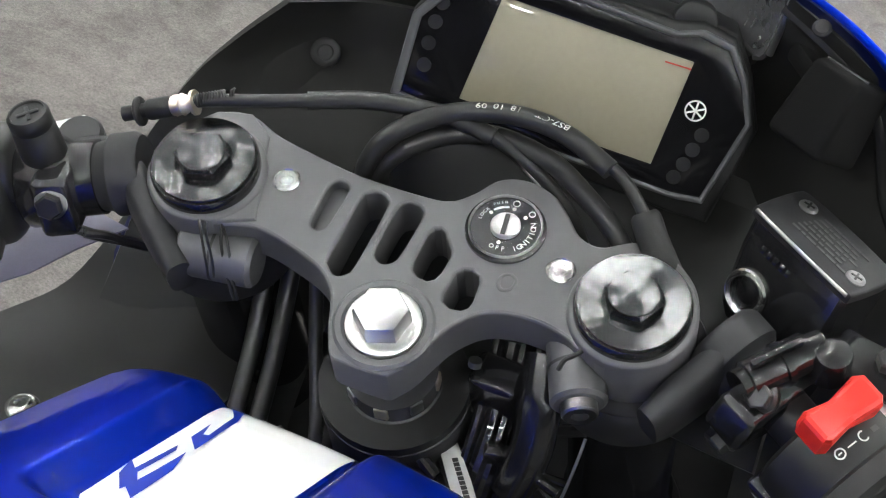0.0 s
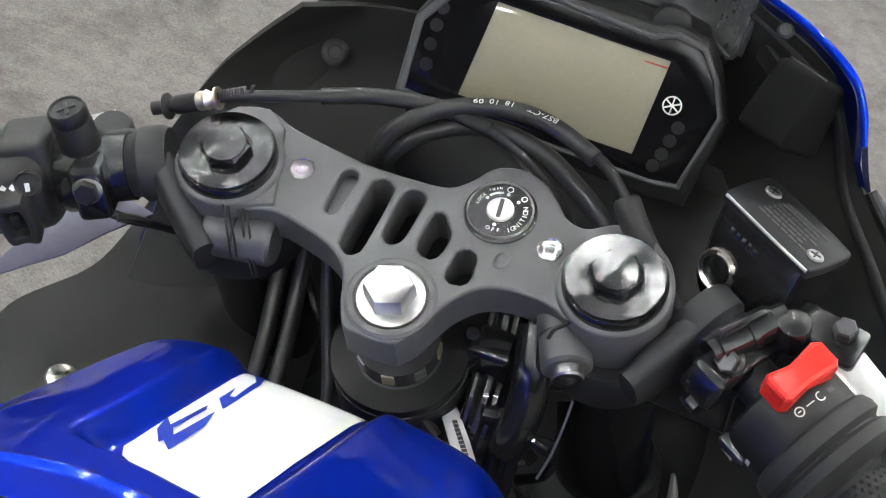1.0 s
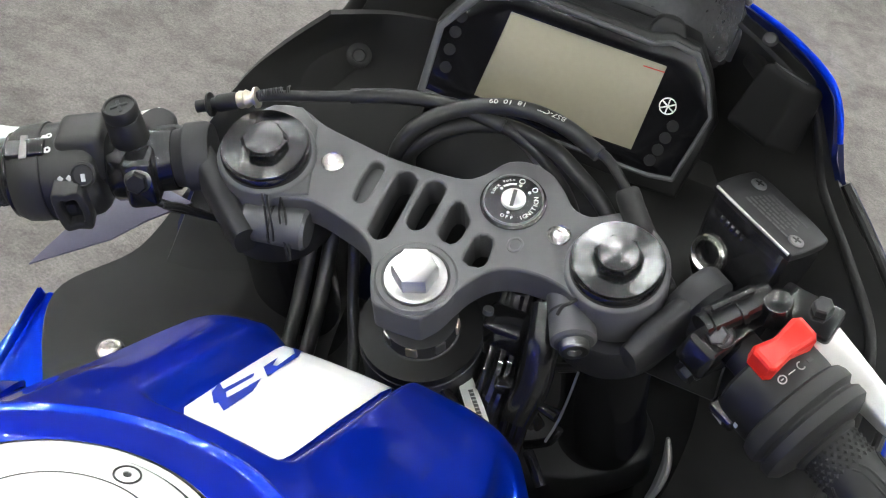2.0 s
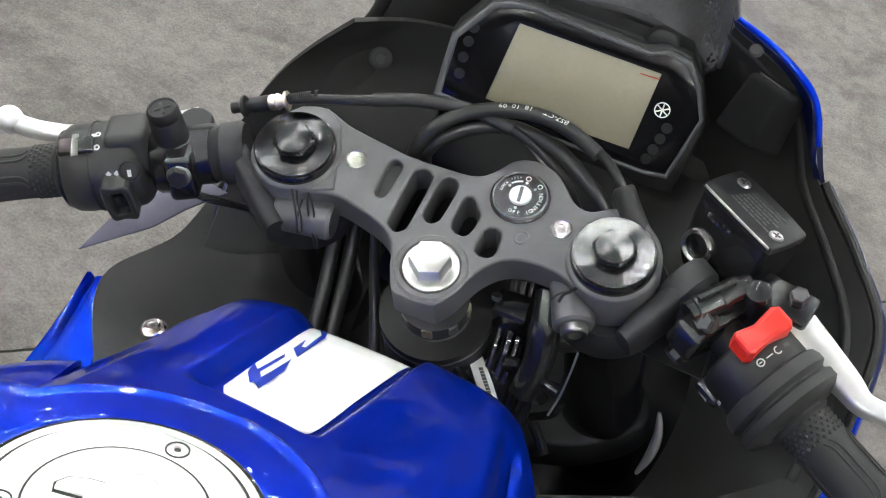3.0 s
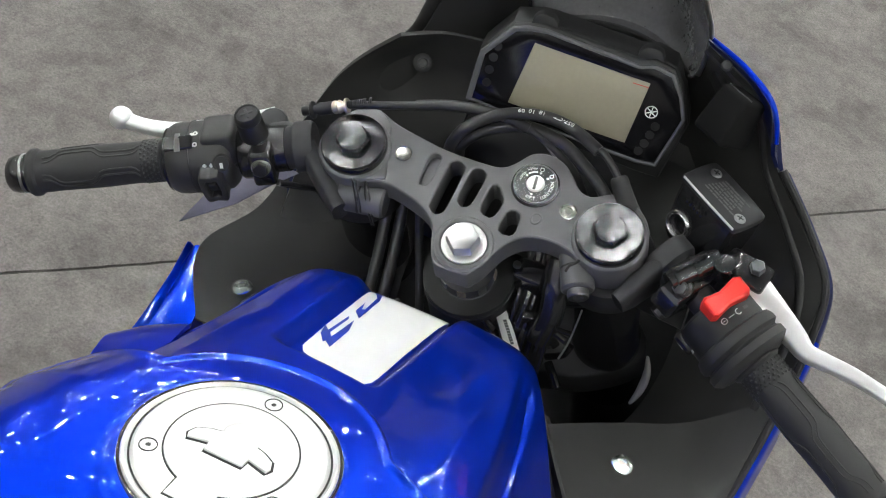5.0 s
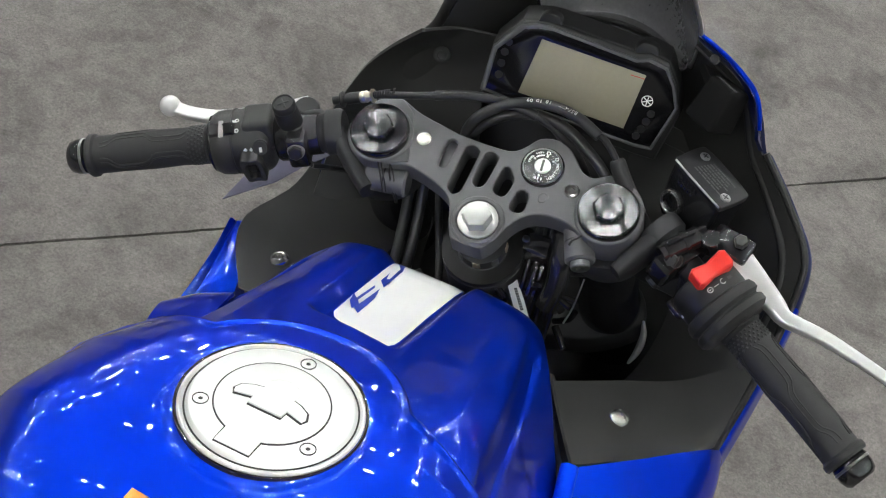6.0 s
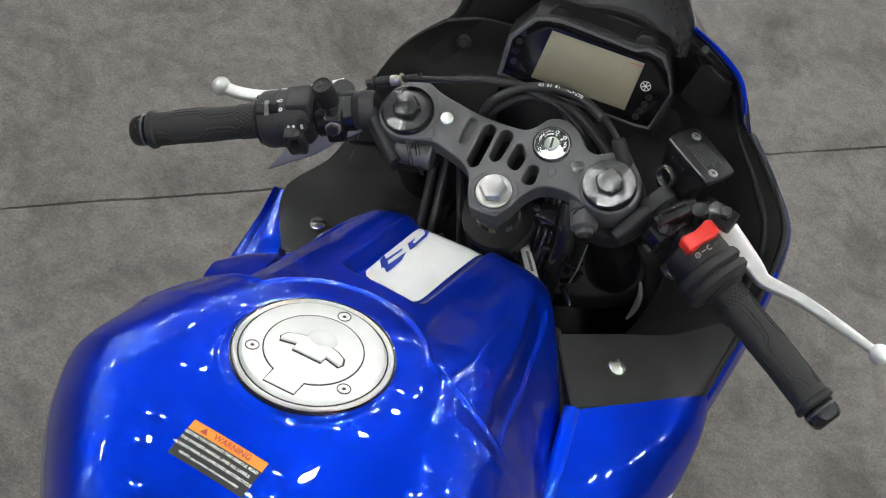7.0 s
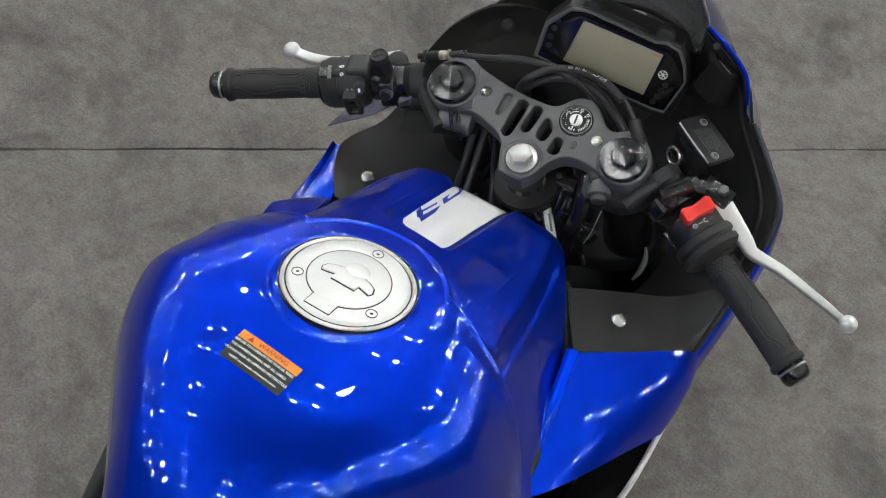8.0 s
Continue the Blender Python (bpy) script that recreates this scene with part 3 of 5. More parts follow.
# blunt end with two corners round the stem nut
outline += mm((-8.8, -63.2), (-7, -64), (4, -64.6), (15, -64.2), (17.2, -63.4))
outline += [(p.x, p.y) for p in spline([(x / 1000, y / 1000, 0) for x, y in (
    (18.8, -61.5), (24, -53.5), (27.6, -44), (32.5, -33), (41, -23), (52, -18.4), (66, -17.6), (78, -20), (86, -23.5), (100, -27), (119, -18), (127, 2), (121, 21), (107, 33), (96, 37), (86, 33), (76, 27), (66, 29), (58, 37), (48, 45), (35, 48), (23, 44), (15, 33),
    (7, 26), (-6, 24), (-35, 24), (-58, 27), (-80, 31), (-97, 37), (-112, 33), (-124, 19))], 5)]
slots = [mm((-45, -6), (-42, -9), (-39, -7), (-37.5, 0), (-37, 12), (-38, 16.5), (-41.5, 18), (-45, 16), (-46, 10)),
         mm((-30, -19), (-28.5, -24), (-24, -27), (-20, -25), (-18, -19), (-17.5, 11), (-19.5, 16.5), (-24, 18.5), (-28, 16.5), (-30, 11)),
         mm((-13, -8), (-11, -13), (-7.5, -14.5), (-4, -12.5), (-2, -7), (-1, 12), (-3, 17), (-7, 18.5), (-11, 17), (-13, 12)),
         mm((5, -9), (6.5, -13), (9.5, -15), (14, -15.5), (16.5, -13.5), (18, -9), (18.5, -1), (17.5, 2), (11.5, 9.5), (9, 10.5), (6.5, 9.5), (5.2, 6)),
         mm((23.5, -19), (24.5, -22.5), (28, -24.3), (33, -23.5), (35.2, -21.5), (36, -18), (35, -8), (33.5, -5.5), (30, -4), (26.5, -5), (24.3, -8))]


def rounded(loop, n=4):
    return [(p.x, p.y) for p in spline([(x, y, 0) for x, y in loop], n, True)]


clamp = part("top_clamp", plate(outline, [rounded(s) for s in slots[:3]] + slots[3:], -0.0375, -0.0155, 0.0014), CLAMP, bike, "grey powder-coated top fork clamp with slots", MS, smooth=24)
part("slot_floor", plate(rounded(mm((-46.5, -10), (-36.5, -10), (-36.5, 19), (-46.5, 19))), [], -0.028, -0.0215, 0.001), CLAMP, clamp, "", MS)
part("drain_pocket", plate(rounded(mm((42, -7), (45, -9.5), (49, -7.5), (50, -2), (46, 0.5), (42, -2))), [rounded(mm((43.5, -6), (45.5, -7.8), (48, -6.2), (48.6, -2.6), (46, -1), (43.6, -2.6)))], -0.017, -0.0148, 0.0006), CLAMP, clamp, "", MS)
part("clamp_facet", plate(mm((-68, -15), (-75, 6), (-83, 28), (-96, 36.5), (-111.5, 32.5), (-123.5, 18.5), (-126.5, 3), (-120.5, -15.5), (-102, -25.5), (-82, -21.5))[::-1], [], -0.0300, -0.0138, 0.0014), CLAMP, clamp, "", MS)
for k in range(2):
    # ends of two thin cable ties that hang over the clamp's edge
    part("tie_end", tube(spline([P(-90 + 3 * k, -25.5, -12), P(-87 + 2.5 * k, -30, -13), P(-83.5 + 3 * k, -36, -20 - 3 * k), P(-82 + 3 * k, -40, -31)], 6), 0.0007, 8), HOSE, clamp, "thin black cable tie end")
for sx in (-1, 1):
    # raised end round each fork leg, with a pinch lug and its bolt
    end = [(sx * 0.1 + 0.0272 * math.cos(a), 0.0272 * math.sin(a)) for a in [radians(7.5 * k) for k in range(48)]]
    part("clamp_end", plate(end, [], -0.042, -0.0118, 0.0018), CLAMP, clamp, "", MS)
    ends = ((0.091, -0.0375, -0.0335), (0.078, -0.009, -0.0335)) if sx > 0 else ((-0.101, -0.0285, -0.036), (-0.066, -0.0235, -0.036))
    lug = MS @ on_axis(*ends)
    part("pinch_lug", lathe([(0, -0.001), (0.0105, -0.001), (0.0122, 0.0005), (0.0122, 0.033), (0.0105, 0.035), (0, 0.035)], 28), CLAMP, clamp, "", lug)
    part("pinch_bolt", lathe([(0, -0.0035), (0.0036, -0.0035), (0.0038, -0.0065), (0.0070, -0.0065), (0.0078, -0.0055), (0.0078, -0.001), (0, -0.001)], 24), STEEL if sx > 0 else GLOSS, clamp, "socket pinch bolt", lug)
    part("clamp_slit", lathe([(0.0100, 0.0150), (0.01235, 0.0150), (0.01235, 0.0164), (0.0100, 0.0164)], 28), INK_BLACK, clamp, "dark pinch slit", lug)
    # fork cap: skirt, turned face and hexagon
    mtl = TURNED
    fc = part("fork_cap", lathe([(0, -0.008), (0.0240, -0.008), (0.0246, -0.007), (0.0246, -0.0015), (0.0238, 0.0), (0.0229, 0.0004), (0, 0.0004)], 64), GLOSS, bike, "black fork cap with a turned hexagon", at(sx * 100, 0, -6))
    part("cap_face", turned_disc(0.0130, 0.0228, 0.0009, 0.7 * sx), mtl, fc, "lathe-turned bright face", at(sx * 100, 0, -6))
    part("cap_hexagon", hexagon(0.0127, 0.0, 0.0066, 0.0012, radians(18 if sx < 0 else 2)), GLOSS, fc, "", at(sx * 100, 0, -6))
    part("hexagon_face", turned_disc(0.0002, 0.0104, 0.0069, 0.7 * sx), mtl, fc, "lathe-turned bright face", at(sx * 100, 0, -6))
    part("clamp_screw", lathe([(0, -0.001), (0.0064, -0.001), (0.0064, 0.0008), (0.0056, 0.0014), (0.0048, 0.0003), (0.0034, 0.0002), (0.0028, 0.0016), (0.0018, 0.0020), (0, 0.0021)], 24), CHROME, clamp, "small plated plug", at(sx * 65, 9.2, -15.5))
    # fork leg below
    leg = part("fork_leg", lathe([(0, 0.0), (0.0255, 0.0), (0.0255, 0.165), (0.0275, 0.170), (0.0275, 0.20), (0.0255, 0.205), (0.0255, 0.40), (0.020, 0.42), (0.0185, 0.70), (0, 0.70)], 40), GLOSS, bike, "gloss black upper fork tube", MS @ pose(sx * 0.1, 0, -0.0145, 180, 0, 0))
part("clamp_collar", lathe([(0.0168, -0.006), (0.0168, 0.0006), (0.0180, 0.0016), (0.0205, 0.0016), (0.0218, 0.0004), (0.0218, -0.006)], 56), CLAMP, clamp, "", at(6, -42, -15.5))
part("clamp_slit", tube(spline([P(87, -23.5, -15.2), P(84.5, -27, -15.4), P(81.5, -29.5, -16.5), P(80, -33, -20)], 6), 0.0011, 8), INK_BLACK, clamp, "dark slit beside the pinch lug")
nut = part("stem_nut", lathe([(0, -0.004), (0.0163, -0.004), (0.0163, -0.0006), (0.0156, 0.0), (0.0128, 0.0006), (0, 0.0006)], 48), NUTM, bike, "bright plated steering stem nut with washer", at(6, -42, -13))
part("nut_hexagon", rings_to_bm([[Vector((r * math.cos(math.pi * j / 3 + 0.35), r * math.sin(math.pi * j / 3 + 0.35), z)) for j in range(6)] for r, z in ((0.0122, 0.0), (0.0122, 0.0085), (0.0114, 0.0102), (0.0092, 0.0112))]), NUTM, nut, "", at(6, -42, -13))
stem = part("steering_stem", lathe([(0, 0), (0.0145, 0), (0.0145, 0.03), (0.0205, 0.031), (0.0205, 0.042), (0.030, 0.046), (0.0345, 0.049), (0.0345, 0.056), (0.028, 0.058), (0.028, 0.072), (0.026, 0.16), (0, 0.16)], 56), BRACKET, bike, "steering head bearing cover below the clamp", MS @ pose(0.006, -0.042, -0.0225, 180, 0, 0))
for a in range(0, 360, 45):
    part("lock_ring_tooth", box(0.0065, 0.004, 0.008, 0.0008), STEEL if a % 90 else BRASS, stem, "", at(6, -42, -58) @ Matrix.Rotation(radians(a + 10), 4, "Z") @ Matrix.Translation((0, 0.0195, 0)))

# ignition lock
IG = at(35.3, 20.2, -15.5)
ign = part("ignition_lock", lathe([(0, -0.02), (0.0182, -0.02), (0.0182, -0.002), (0.0176, 0.0010), (0.0166, 0.0016), (0.0160, 0.0022), (0, 0.0022)], 56), GLOSS, bike, "round black ignition lock with white markings", IG)
part("lock_rim", lathe([(0.0153, 0.002), (0.0153, 0.0030), (0.0158, 0.0033), (0.0162, 0.0030), (0.0162, 0.002)], 56), STEEL, ign, "thin bright rim", IG)
part("key_barrel", lathe([(0, 0.002), (0.0066, 0.002), (0.0066, 0.0036), (0.0060, 0.0042), (0, 0.0042)], 32), NUTM, ign, "steel key barrel", IG)
part("key_slot", box(0.0021, 0.0104, 0.0006, 0.0002), INK_BLACK, ign, "", IG @ pose(0, 0, 0.0043, 0, 0, 8))


def ring_text(words, radius, start, gap, size, parent, base, z, mtl, inward=False):
    """Letters set one by one round a dial."""
    for k, ch in enumerate(words):
        if ch == " ":
            continue
        a = start + gap * k
        q = base @ Matrix.Rotation(radians(a), 4, "Z") @ Matrix.Translation((0, radius, z)) @ Matrix.Rotation(radians(180 if inward else 0), 4, "Z")
        part("letter", text_bm(ch, size, 0.0001), mtl, parent, "", q)


ring_text("IGNITION", 0.0122, -140, 10.5, 0.0036, ign, IG, 0.0024, INK_WHITE, True)
ring_text("OFF", 0.0115, 170, 13, 0.0030, ign, IG, 0.0024, INK_WHITE, True)
ring_text("LOCK", 0.0120, 88, -9, 0.0023, ign, IG, 0.0024, INK_WHITE)
ring_text("PUSH", 0.0126, 44, -8, 0.0018, ign, IG, 0.0024, INK_WHITE)
for a, r in ((62, 0.0096), (-2, 0.0096), (-42, 0.0096), (182, 0.0086)):
    part("dial_dot", lathe([(0, 0), (0.0009, 0), (0.0009, 0.0002), (0, 0.0002)], 12), INK_WHITE, ign, "", IG @ Matrix.Rotation(radians(a), 4, "Z") @ Matrix.Translation((0, r, 0.0024)))
bm = bmesh.new()
for k in range(9):
    a0 = radians(12 + 5 * k)
    for r in (0.0094, 0.0106):
        bm.verts.new((-math.sin(a0) * r, math.cos(a0) * r, 0.0025))
bm.verts.ensure_lookup_table()
for k in range(8):
    bm.faces.new([bm.verts[i] for i in (2 * k, 2 * k + 1, 2 * k + 3, 2 * k + 2)])
part("dial_arc", bm, INK_WHITE, ign, "", IG)
for dx, dy, r in ((0.0002, 0.0126, 0.0017), (-0.0085 * -1, 0.0098, 0.0016)):
    part("dial_symbol", lathe([(r - 0.0005, 0), (r, 0), (r, 0.0002), (r - 0.0005, 0.0002)], 14), INK_WHITE, ign, "", IG @ Matrix.Translation((dx, dy, 0.0023)))

# -- handlebars --


BAR = {-1: (Vector((-0.150, -0.0095, -0.030)), Vector((-0.1664, -0.0775, -0.015)).normalized()),
       1: (Vector((0.150, 0.004, -0.035)), Vector((0.1664, -0.096, -0.025)).normalized())}


def bar_point(sx, s, dz=0.0, off=0.0):
    """Along a clip-on's bar, s metres out from its bracket, in the steering frame; off shifts forwards across the bar."""
    o, d = BAR[sx]
    h = math.hypot(d.x, d.y)
    return o + d * s + Vector((-d.y * sx / h * off, abs(d.x) / h * off, dz))


def bar_pose(sx, s, turn=0.0):
    """Pose with z along the bar outwards and y about upwards; turn rolls round the bar, positive towards the rider."""
    z = BAR[sx][1]
    x = Vector((0, 0, 1)).cross(z).normalized()
    y = z.cross(x)
    m = Matrix((x, y, z)).transposed().to_4x4()
    # roll so that a positive turn carries the upper side backwards on both sides
    return MS @ Matrix.Translation(bar_point(sx, s)) @ m @ Matrix.Rotation(radians(turn * sx), 4, "Z")


def grip(sx, bar):
    s0, s1 = (0.094, 0.206) if sx < 0 else (0.084, 0.214)
    length = s1 - s0
    prof = [(0, 0), (0.0185, 0), (0.0185, 0.004), (0.0163, 0.006), (0.0160, 0.03), (0.0166, 0.055), (0.0160, 0.085), (0.0163, length - 0.008), (0.0183, length - 0.006), (0.0186, length - 0.002), (0.0172, length), (0, length)]
    g = part("grip", lathe(prof, 40), RUBBER, bar, "black rubber grip with raised wavy ribs", bar_pose(sx, s0))
    # raised wavy ribs
    for base, swing in ((20, 14), (34, 14), (95, -12), (109, -12), (160, 12), (235, 12), (300, -12)):
        path = []
        for k in range(26):
            u = k / 25
            z = 0.022 + u * (length - 0.036)
            a = radians(base + swing * math.tanh(3 * math.sin(2 * math.pi * u * 1.15)))
            r = curve1(z, [(0.0, 0.0163), (0.03, 0.0160), (0.055, 0.0166), (0.085, 0.0160), (0.12, 0.0163)])
            path.append((r * math.cos(a), r * math.sin(a), z))
        part("grip_rib", tube(path, 0.0009, 6), RUBBER, g, "", bar_pose(sx, s0))
    bm = bmesh.new()
    for i in range(5):
        for j in range(26):
            a = 2 * math.pi * (j + 0.5 * (i % 2)) / 26
            z = 0.0075 + 0.0030 * i
            c, t, up = Vector((math.cos(a), math.sin(a), 0)), Vector((-math.sin(a), math.cos(a), 0)), Vector((0, 0, 1))
            p = c * 0.0160 + up * z
            tip = bm.verts.new(p + c * 0.0011)
            ring = [bm.verts.new(p + t * dx * 0.0017 + up * dz * 0.0017) for dx, dz in ((1, 0), (0, 1), (-1, 0), (0, -1))]
            for k in range(4):
                bm.faces.new((ring[k], ring[(k + 1) % 4], tip))
    part("grip_knurl", bm, RUBBER, g, "", bar_pose(sx, s0), smooth=10)
    end = part("bar_end", lathe([(0, 0), (0.0140, 0), (0.0150, 0.002), (0.0150, 0.010), (0.0135, 0.0155), (0.0105, 0.018), (0, 0.018)], 32), GLOSS, bar, "gloss black bar end", bar_pose(sx, s1))
    part("bar_end_ring", lathe([(0.0149, 0.0035), (0.0154, 0.004), (0.0154, 0.0055), (0.0149, 0.006)], 32), STEEL, end, "", bar_pose(sx, s1))


bars = {}
for sx in (-1, 1):
    side = part("handlebar", tube([bar_point(sx, s) for s in (-0.010, 0.0, 0.1, 0.19, 0.206)], 0.0112, 24), BRACKET, bike, "dark clip-on handlebar", MS)
    bars[sx] = side
    # cast bracket that wraps the fork leg and carries the bar
    ring = lathe([(0.0262, -0.014), (0.0335, -0.014), (0.0345, -0.012), (0.0345, 0.012), (0.0335, 0.014), (0.0262, 0.014)], 44)
    part("bracket_ring", ring, BRACKET, side, "", MS @ Matrix.Translation((sx * 0.1, 0, -0.057)))
    a0, a1 = (Vector((0.1195, -0.034, -0.040)), Vector((0.143, 0.006, -0.035))) if sx > 0 else (Vector((-0.096, -0.042, -0.038)), Vector((-0.150, 0.002, -0.031)))
    d = (a1 - a0).normalized()
    side_v = Vector((d.y, -d.x, 0)).normalized()
    up_v = side_v.cross(d)
    prof = []
    for k in range(13):
        c = a0.lerp(a1, k / 12)
        half, thick = 0.0115 + 0.006 * min(1, k / 5), 0.0062 + 0.0016 * min(1, k / 4)
        ringp = []
        for j in range(28):
            a = 2 * math.pi * j / 28
            cx, cy = math.cos(a), math.sin(a)
            cx = math.copysign(abs(cx) ** 0.62, cx)
            cy = math.copysign(abs(cy) ** 0.78, cy)
            ringp.append(c + side_v * thick * cx + up_v * half * cy)
        prof.append(ringp)
    part("bracket_arm", rings_to_bm(prof), BRACKET, side, "", MS)
    part("bracket_socket", lathe([(0, -0.018), (0.0172, -0.018), (0.0192, -0.015), (0.0192, -0.004), (0.0165, -0.001), (0.0155, 0.006), (0.0155, 0.014), (0, 0.014)], 36), BRACKET, side, "", bar_pose(sx, 0.0))
    grip(sx, side)

# left controls
LB = bars[-1]


def drum(prof, squash=1.0, segs=44):
    bm = lathe(prof, segs)
    for v in bm.verts:
        v.co.y *= squash
    return bm


lsw = part("left_switch_box", drum([(0, 0), (0.0205, 0), (0.0240, 0.002), (0.0262, 0.005), (0.0270, 0.009), (0.0270, 0.030), (0.0275, 0.038), (0.0268, 0.045), (0.0245, 0.049), (0, 0.049)], 0.99), PANEL, LB, "black switch box with white symbols", bar_pose(-1, 0.0435))
part("box_shoulder", box(0.030, 0.030, 0.026, 0.005, 3), PANEL, lsw, "", bar_pose(-1, 0.052, -20) @ Matrix.Translation((0, 0.0135, 0)))
part("box_seam", lathe([(0.0265, 0.0), (0.0279, 0.0), (0.0279, 0.0008), (0.0265, 0.0008)], 44), INK_BLACK, lsw, "", bar_pose(-1, 0.0735))
part("box_collar", lathe([(0, 0), (0.0225, 0), (0.0240, 0.001), (0.0240, 0.005), (0.0225, 0.006), (0, 0.006)], 40), GLOSS, lsw, "", bar_pose(-1, 0.0895))


def on_drum(sx, s, turn, r):
    return bar_pose(sx, s, turn) @ Matrix.Translation((0, r, 0)) @ Matrix.Rotation(radians(-90), 4, "X")


dip = part("dip_switch", box(0.0110, 0.0225, 0.006, 0.0018, 3), GLOSS, lsw, "gloss black rocker", on_drum(-1, 0.0810, 6, 0.0262))
part("dip_face", box(0.0070, 0.0045, 0.001, 0.0004), STEEL, dip, "bright worn face", on_drum(-1, 0.0810, 14, 0.0293) @ pose(0, 0, 0, 8, 0, 0))
part("dip_face", box(0.0085, 0.0040, 0.001, 0.0004), STEEL, dip, "", on_drum(-1, 0.0810, 0, 0.0290) @ pose(0, 0, 0, -6, 0, 0))
for turn in (-9, 11):
    part("symbol", lathe([(0.0008, 0), (0.0019, 0), (0.0019, 0.0002), (0.0008, 0.0002)], 14), INK_WHITE, lsw, "", on_drum(-1, 0.0680, turn, 0.0270))
    part("symbol", box(0.0024, 0.0030, 0.0002, 0), INK_WHITE, lsw, "", on_drum(-1, 0.0705, turn + 1, 0.0270))
horn = part("horn_button", lathe([(0, 0), (0.0070, 0), (0.0070, 0.003), (0.0060, 0.0042), (0.0052, 0.0034), (0, 0.0036)], 28), RUBBER, lsw, "", on_drum(-1, 0.0485, 44, 0.0262))
part("symbol", box(0.0042, 0.0024, 0.0002, 0), INK_WHITE, horn, "", on_drum(-1, 0.0485, 47, 0.0300))
turnbox = part("indicator_switch", plate(rounded(mm((-13, -8.5), (13, -8.5), (14, 0), (13, 8.5), (-13, 8.5), (-14, 0))), [rounded(mm((-8, -4.5), (8, -4.5), (8.5, 0), (8, 4.5), (-8, 4.5), (-8.5, 0)))], -0.01, 0.0085, 0.0012), PANEL, lsw, "square switch frame", on_drum(-1, 0.0585, 82, 0.0250))
part("switch_floor", box(0.018, 0.012, 0.002, 0), INK_BLACK, turnbox, "", on_drum(-1, 0.0585, 82, 0.0262))
part("indicator_slider", box(0.0065, 0.0060, 0.007, 0.0012), SATIN, turnbox, "worn black slider", on_drum(-1, 0.0585, 79, 0.0290))
for s in (0.0570, 0.0620):
    part("symbol", box(0.0027, 0.0027, 0.0002, 0), INK_WHITE, lsw, "", on_drum(-1, s, 47, 0.0272) @ Matrix.Rotation(radians(45), 4, "Z"))

perch = part("clutch_perch", drum([(0, 0), (0.0175, 0), (0.0175, 0.012), (0.0188, 0.014), (0.0205, 0.016), (0.0205, 0.034), (0.0192, 0.036), (0, 0.036)], 1.0), GLOSS, LB, "black clutch lever perch", bar_pose(-1, 0.003))
part("perch_clamp", box(0.030, 0.028, 0.018, 0.004, 3), GLOSS, perch, "", bar_pose(-1, 0.020, 66) @ Matrix.Translation((0, 0.013, 0)))
pb = part("perch_bolt", hexagon(0.0062, 0.0, 0.0055, 0.0008), MATTE, perch, "blackened hexagon bolt", on_drum(-1, 0.0200, 58, 0.0275))
part("bolt_flange", lathe([(0, 0), (0.0074, 0), (0.0074, 0.0012), (0.006, 0.0022), (0, 0.0022)], 24), STEEL, pb, "", on_drum(-1, 0.0200, 58, 0.0265))
BOSS = on_drum(-1, 0.025, -12, 0.017)
mount = part("mirror_boss", lathe([(0, 0), (0.0106, 0), (0.0100, 0.016), (0.0093, 0.0172), (0.0098, 0.0184), (0.0098, 0.0235), (0.0088, 0.0250), (0.0080, 0.0250), (0.0076, 0.0240), (0, 0.0240)], 36), MATTE, perch, "black capped boss on the perch", BOSS)
for rz in (20, 110):
    part("boss_screw", box(0.0100, 0.0018, 0.0010, 0.0003), BRACKET, mount, "worn cross rib", BOSS @ pose(0, 0, 0.0243 + 0.0002 * (rz > 90), 0, 0, rz))
# a twist of blue-marked wires under the perch
for k, (mtl, r) in enumerate(((INK_BLUE, 0.0013), (HOSE, 0.0026), (HOSE, 0.0022))):
    part("wire", tube(spline([bar_point(-1, 0.018 - 0.004 * k, -0.004, -0.022 - 0.003 * k), bar_point(-1, 0.008 - 0.003 * k, -0.010, -0.026), bar_point(-1, -0.004, -0.022, -0.022), bar_point(-1, -0.018, -0.045, -0.014)], 8), r, 8), mtl, perch, "", MS)
# clutch lever
lev = [Vector(q) for q in ((-0.176, 0.012, -0.036), (-0.190, 0.003, -0.036), (-0.215, -0.012, -0.036), (-0.243, -0.026, -0.036), (-0.267, -0.032, -0.036), (-0.283, -0.033, -0.035))]
lever = part("clutch_lever", tube(spline(lev, 8), [0.0080 - 0.0022 * min(1, k / 24) for k in range(41)], 24, flat=0.85, square=0.6), LEVER, LB, "polished silver clutch lever", MS)
bm = bmesh.new()
bmesh.ops.create_uvsphere(bm, u_segments=24, v_segments=14, radius=0.0092)
part("lever_ball", bm, LEVER, lever, "", MS @ Matrix.Translation((-0.288, -0.033, -0.034)))
part("lever_pivot", lathe([(0, -0.012), (0.011, -0.012), (0.0115, -0.010), (0.0115, 0.008), (0.0100, 0.010), (0, 0.010)], 28), BRACKET, perch, "", MS @ Matrix.Translation(bar_point(-1, 0.016, -0.006, 0.024)))
part("perch_arm", tube([bar_point(-1, 0.020, -0.006, 0.018), bar_point(-1, 0.004, -0.002, 0.014), bar_point(-1, -0.008, 0.004, 0.006)], [0.010, 0.009, 0.0065], 16), BRACKET, perch, "", MS)
